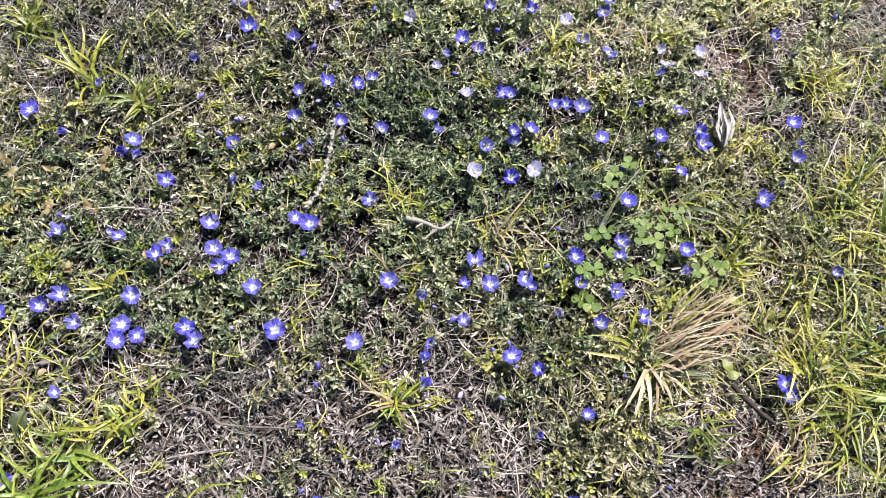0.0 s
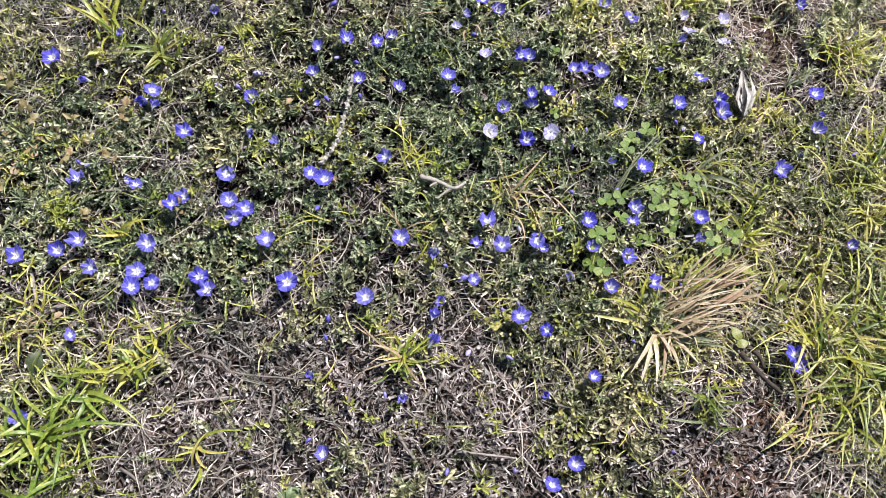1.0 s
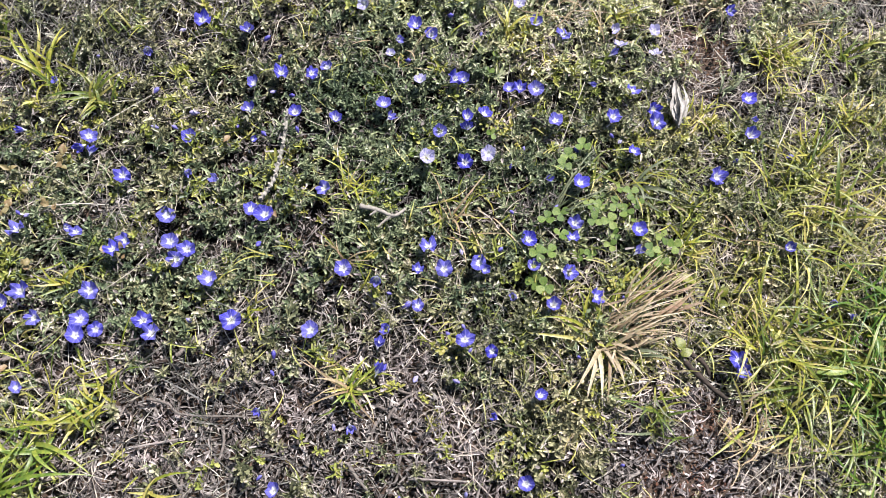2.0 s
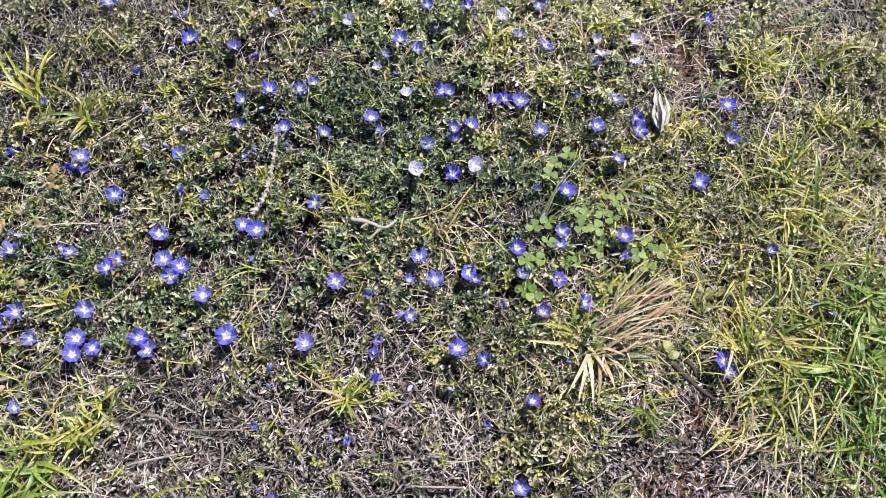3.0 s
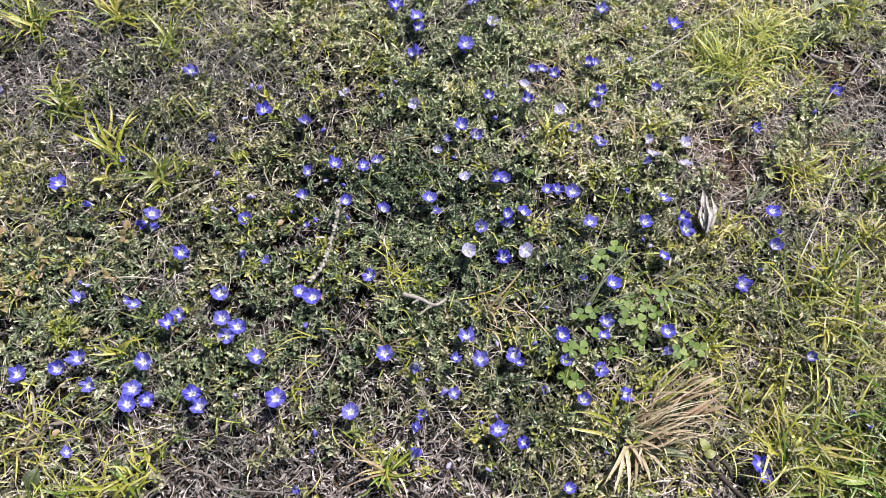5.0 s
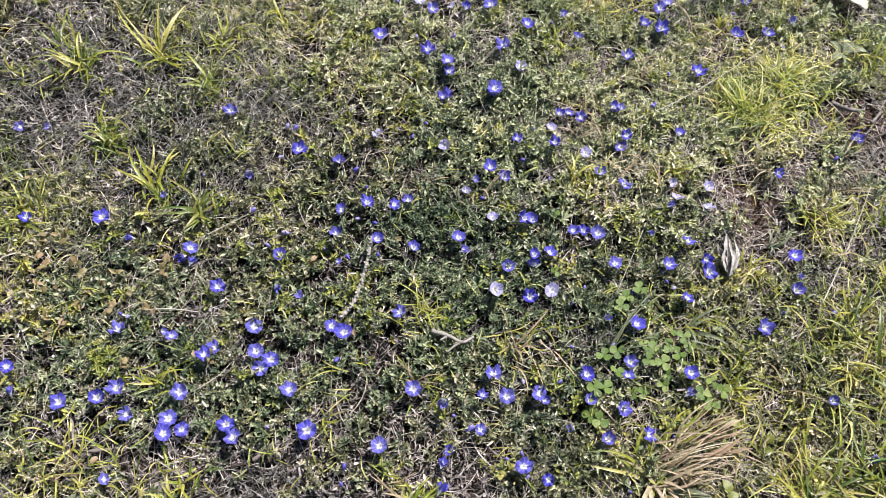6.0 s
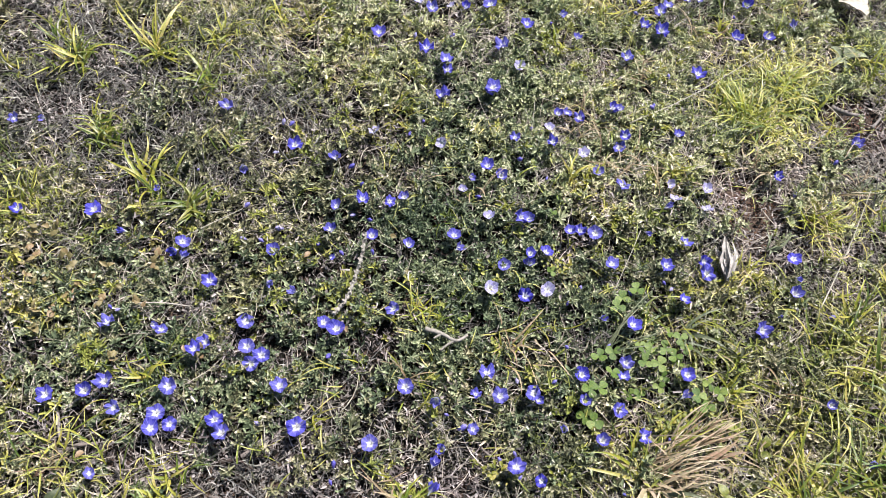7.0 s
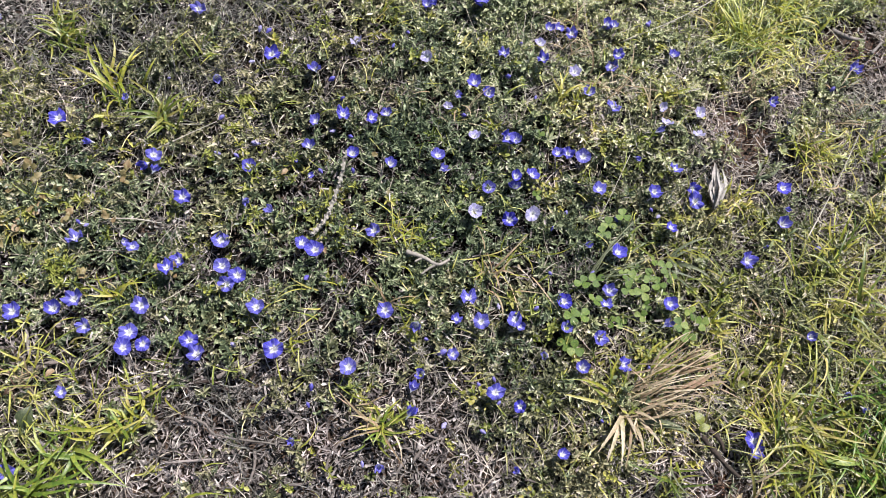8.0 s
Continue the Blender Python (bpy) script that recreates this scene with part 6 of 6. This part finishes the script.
twig("grass_stalk", "bleached grass stalk lying across the turf", [(-0.3892, 0.2973), (-0.3618, 0.3050), (-0.3281, 0.3086)], 0.001, DRY_STALK, 0.05, 0.022, category="stalk")
twig("grass_stalk", "long dry grass stalk at the edge of red earth", [(0.4278, 0.4924), (0.4521, 0.5546), (0.4720, 0.6098), (0.4982, 0.6912)], 0.0008, DRY_STALK, 0.05, 0.03, category="stalk")

twig("grass_stalk", "thin dry stalk leaning over dark leaves", [(0.1965, 0.5572), (0.1834, 0.5025), (0.1692, 0.4472)], 0.0005, DRY_STALK, 0.05, 0.03, category="stalk")
twig("grass_stalk", "thin dry stalk leaning over pale flowers", [(0.0244, 0.7298), (0.0294, 0.6647), (0.0219, 0.6078)], 0.0004, DRY_STALK, 0.05, 0.03, category="stalk")
twig("grass_stalk", "thin dry stalk among blue flowers", [(-0.3695, 0.3955), (-0.3363, 0.4294), (-0.3126, 0.4527)], 0.0008, DRY_STALK, 0.05, 0.026, category="stalk")

# ---- leaves that stand out ----


def broad_leaf_mesh(name, material, width, cup, seed, crumple=0.05):
    r = np.random.default_rng(seed)
    rows = []
    wobble = r.uniform(-crumple, crumple, (8, 5))
    for i, f in enumerate(np.linspace(0, 1, 8)):
        w = width * 0.5 * math.sin(math.pi * min(0.97, 0.06 + 0.94 * f) ** 0.85) + 0.01
        for j, s in enumerate((-1, -0.5, 0, 0.5, 1)):
            rows.append((f, s * w * (1 + wobble[i, j]), cup * abs(s) * w + 0.12 * math.sin(f * 3.1) + 0.3 * wobble[i, j] * width))
    return mesh_of(name, rows, sheet_faces(8, 5), material, True)


def lone_leaf(name, label, x, y, length, heading, mesh, height=0.018, tilt=0.1):
    top = new(name, mesh)
    top.matrix_basis = Matrix.Translation((x, y, floor_z(x, y) + height)) @ Matrix.Rotation(0.25 * math.sin(90 * x), 4, "X") @ Matrix.Rotation(heading, 4, "Z") @ Matrix.Rotation(-tilt, 4, "Y") @ Matrix.Diagonal((length, length, length, 1))
    return tagged(top, label, "leaf", "loose leaves")


TAN_LEAVES = [broad_leaf_mesh("leaf", TAN, 0.5 + 0.1 * i, 0.6 - 0.2 * i, 50 + i, 0.22) for i in range(5)]


def withered_plant(x, y, size):
    """A few crumpled leaves of a withering creeper. size: a leaf's length in millimetres."""
    r = tuft_rng
    top = thing("withered_plant", x, y, floor_z(x, y), "withering creeper sprig with crumpled ochre leaves", "plant", "withered sprigs")
    for k in range(int(r.integers(2, 5))):
        s = size * 0.001 * r.uniform(0.7, 1.15)
        m = Matrix.Translation((r.uniform(-0.005, 0.005), r.uniform(-0.005, 0.005), r.uniform(0.024, 0.032))) @ Matrix.Rotation(r.uniform(0, 6.28), 4, "Z") @ Matrix.Rotation(-r.uniform(-0.2, 0.7), 4, "Y") @ Matrix.Rotation(r.uniform(-0.6, 0.6), 4, "X") @ Matrix.Diagonal((s, s, s, 1))
        part("leaf", TAN_LEAVES[int(r.integers(0, 5))], top, m)
    part("stem", STEM, top, Matrix.Translation((0, 0, 0.028)) @ Matrix.Diagonal((0.02, 0.02, 0.028, 1)))


for spot in ((-0.4766, 0.2590), (-0.4960, 0.2608), (-0.4988, 0.3308), (-0.5266, 0.3618), (-0.3913, 0.2226), (-0.4520, 0.3100), (-0.4687, 0.3016), (-0.5432, 0.3451), (-0.3929, 0.3574), (-0.4114, 0.3103)):
    withered_plant(*spot, 11)
for spot in ((-0.3894, 0.2980), (-0.3795, 0.2986), (-0.3857, 0.3479), (-0.1397, 0.3274), (-0.5288, 0.2995), (-0.2961, 0.2556), (-0.6107, 0.4383), (-0.5455, 0.3591), (-0.5411, 0.3115), (-0.3896, 0.2269)):
    withered_plant(*spot, 9)
for spot in ((-0.515, 0.285), (-0.482, 0.322), (-0.505, 0.302), (-0.468, 0.285), (-0.445, 0.335), (-0.528, 0.325), (-0.49, 0.24), (-0.435, 0.29)):
    withered_plant(*spot, 10)
OLIVE_LEAF = broad_leaf_mesh("broad_leaf", OLIVE, 0.85, 0.1, 61)
lone_leaf("broad_leaf", "broad dull olive leaf lying on the turf", -0.3882, 0.0561, 0.023, 1.4, OLIVE_LEAF, 0.016)
lone_leaf("broad_leaf", "pale yellow-green leaf in the grass", 0.4626, 0.2266, 0.036, 0.1, broad_leaf_mesh("broad_leaf", BLADE_LUSH, 0.28, 0.3, 63), 0.034)
lone_leaf("bleached_leaf", "large curled cream-white dead leaf", 0.4700, 1.0620, 0.052, -0.85, broad_leaf_mesh("bleached_leaf", CREAM, 0.85, 0.25, 64, 0.12), 0.022)


def blunt_leaf_mesh(material, width, seed):
    """An oblong leaf with a rounded tip, a sunken midrib and a wavy margin."""
    r = np.random.default_rng(seed)
    rows, bend = [], r.uniform(-0.15, 0.15)
    for f in np.linspace(0, 1, 9):
        w = width * 0.5 * (0.25 + 0.75 * math.sin(math.pi * min(1, f * 0.62 + 0.08))) * (1 if f < 0.8 else math.sqrt(max(0.03, 1 - ((f - 0.8) / 0.2) ** 2)))
        for s in (-1, -0.5, 0, 0.5, 1):
            rows.append((f, s * w + bend * f * f, 0.35 * abs(s) * w + 0.14 * math.sin(f * 3.0) + r.uniform(-0.02, 0.02)))
    return mesh_of("leaf", rows, sheet_faces(9, 5), material, True)


def rosette(x, y, tips, label, width=0.3, material=WOOLLY):
    top = thing("rosette_plant", x, y, floor_z(x, y), label, "plant", "woolly rosettes")
    for k, (tx, ty) in enumerate(tips):
        long = math.hypot(tx - x, ty - y)
        part("leaf", blunt_leaf_mesh(material, width * (0.85 + 0.15 * (k % 3)), 70 + k), top, Matrix.Translation((0, 0, 0.016)) @ Matrix.Rotation(math.atan2(ty - y, tx - x), 4, "Z") @ Matrix.Rotation(-0.05 - 0.09 * (k % 3), 4, "Y") @ Matrix.Rotation(0.3 * (k % 2) - 0.15, 4, "X") @ Matrix.Diagonal((long * 0.85, long * 0.85, long * 1.15, 1)))


rosette(0.4723, 0.9352, [(0.4478, 0.9591), (0.4931, 0.9641), (0.5120, 0.9410), (0.4771, 0.8999), (0.4417, 0.9110), (0.4698, 0.9697)], "flat rosette of woolly grey-green leaves")
rosette(0.4445, 1.0151, [(0.4711, 1.0136), (0.4221, 1.0029), (0.4412, 0.9837), (0.4586, 1.0477), (0.4296, 1.0323)], "flat rosette of woolly grey-green leaves")

rosette(-0.1000, -0.0173, [(-0.1174, -0.0070), (-0.1043, 0.0031), (-0.0856, -0.0017), (-0.0941, -0.0230)], "young plant with rounded pale green leaves", 0.62, SAGE)

LIME_LEAVES = [blunt_leaf_mesh(LIME, 0.5 + 0.08 * k, 90 + k) for k in range(3)]


def lime_plant(x, y, leaves=22, wide=0.014):
    """A sprout with many small, blunt yellow-green leaves in whorls."""
    r = tuft_rng
    top = thing("leafy_sprout", x, y, floor_z(x, y), "yellow-green sprout with small blunt leaves", "plant", "yellow-green sprouts")
    for k in range(leaves):
        a, d = r.uniform(0, 6.28), wide * math.sqrt(r.uniform(0, 1))
        size = r.uniform(0.0042, 0.0068)
        part("leaf", LIME_LEAVES[k % 3], top, Matrix.Translation((d * math.cos(a), d * math.sin(a), r.uniform(0.02, 0.03))) @ Matrix.Rotation(a + r.uniform(-0.9, 0.9), 4, "Z") @ Matrix.Rotation(-r.uniform(-0.1, 0.6), 4, "Y") @ Matrix.Diagonal((size, size, size, 1)))
    for k in range(3):
        part("stem", STEM, top, Matrix.Translation((0.5 * wide * math.cos(2.1 * k), 0.5 * wide * math.sin(2.1 * k), 0.025)) @ Matrix.Diagonal((0.016, 0.016, 0.025, 1)))


for spot in ((0.256, 0.303), (0.245, 0.305), (0.083, 0.484), (0.095, 0.48), (0.287, 0.329), (0.273, 0.3), (0.14, 0.214), (0.156, 0.114), (0.075, 0.203), (-0.149, 0.353), (0.277, 0.327)):
    lime_plant(*spot)

# the bleached bract
bract = thing("dry_bract", 0.3107, 0.5073, 0.0, "bleached white papery dead bract", "dead leaf")
BRACT_LEAVES = [broad_leaf_mesh("scale", WHITE_DRY, 0.11 + 0.03 * k, 0.9, 110 + k, 0.4) for k in range(4)]
for k, tip in enumerate(((0.2925, 0.5500), (0.2960, 0.5600), (0.3020, 0.5640), (0.3070, 0.5560), (0.3120, 0.5590), (0.3165, 0.5430), (0.2985, 0.5420), (0.3050, 0.5440))):
    foot = Vector((0.0025 * math.sin(5.0 * k), 0.003 * math.cos(3.0 * k), 0.022 + 0.0012 * k))
    way = Vector((tip[0] - 0.3107 - foot.x, tip[1] - 0.5073 - foot.y))
    part("scale", BRACT_LEAVES[k % 4], bract, Matrix.Translation(foot) @ Matrix.Rotation(math.atan2(way.y, way.x), 4, "Z") @ Matrix.Rotation(-0.08 - 0.07 * (k % 3), 4, "Y") @ Matrix.Rotation(0.5 * math.sin(2.0 * k), 4, "X") @ Matrix.Diagonal((way.length, way.length, way.length, 1)))

# the feathery seed puff
puff = thing("seed_puff", -0.0001, 0.2399, 0.0, "small feathery white seed puff", "seed head")
for k in range(22):
    a = k * 0.2856
    px, py = -0.0001, 0.2399
    blade(puff, px, py, px + 0.013 * math.cos(a), py + 0.013 * math.sin(a), 0.4, WHITE_DRY, 0.35, 0.02, name="hair")

# loose sticks on the litter
strew_sticks()

# single leaves that stand out of the carpet
ROUND_GREEN = broad_leaf_mesh("broad_leaf", LIME, 0.7, 0.15, 81)
BROWN_LEAF = broad_leaf_mesh("dead_leaf", TAN, 0.6, 0.35, 82, 0.2)
for k, spot in enumerate(((0.3602, 0.2915), (0.3655, 0.2999), (0.3320, 0.3141), (0.4593, 0.2984), (0.3204, 0.2272), (0.3231, 0.2340))):
    lone_leaf("broad_leaf", "small rounded yellow-green leaf in the turf", *spot, 0.012 + 0.002 * (k % 3), 1.7 * k, ROUND_GREEN, 0.027)
for k, spot in enumerate(((-0.1191, 0.4617), (-0.0847, 0.4114), (-0.2102, 0.4133), (-0.3910, 0.2234), (-0.3119, 0.2520), (-0.3739, 0.1184), (-0.1183, 0.4595))):
    lone_leaf("dead_leaf", "small curled orange-brown dead leaf", *spot, 0.008 + 0.0015 * (k % 3), 2.1 * k, BROWN_LEAF, 0.026)
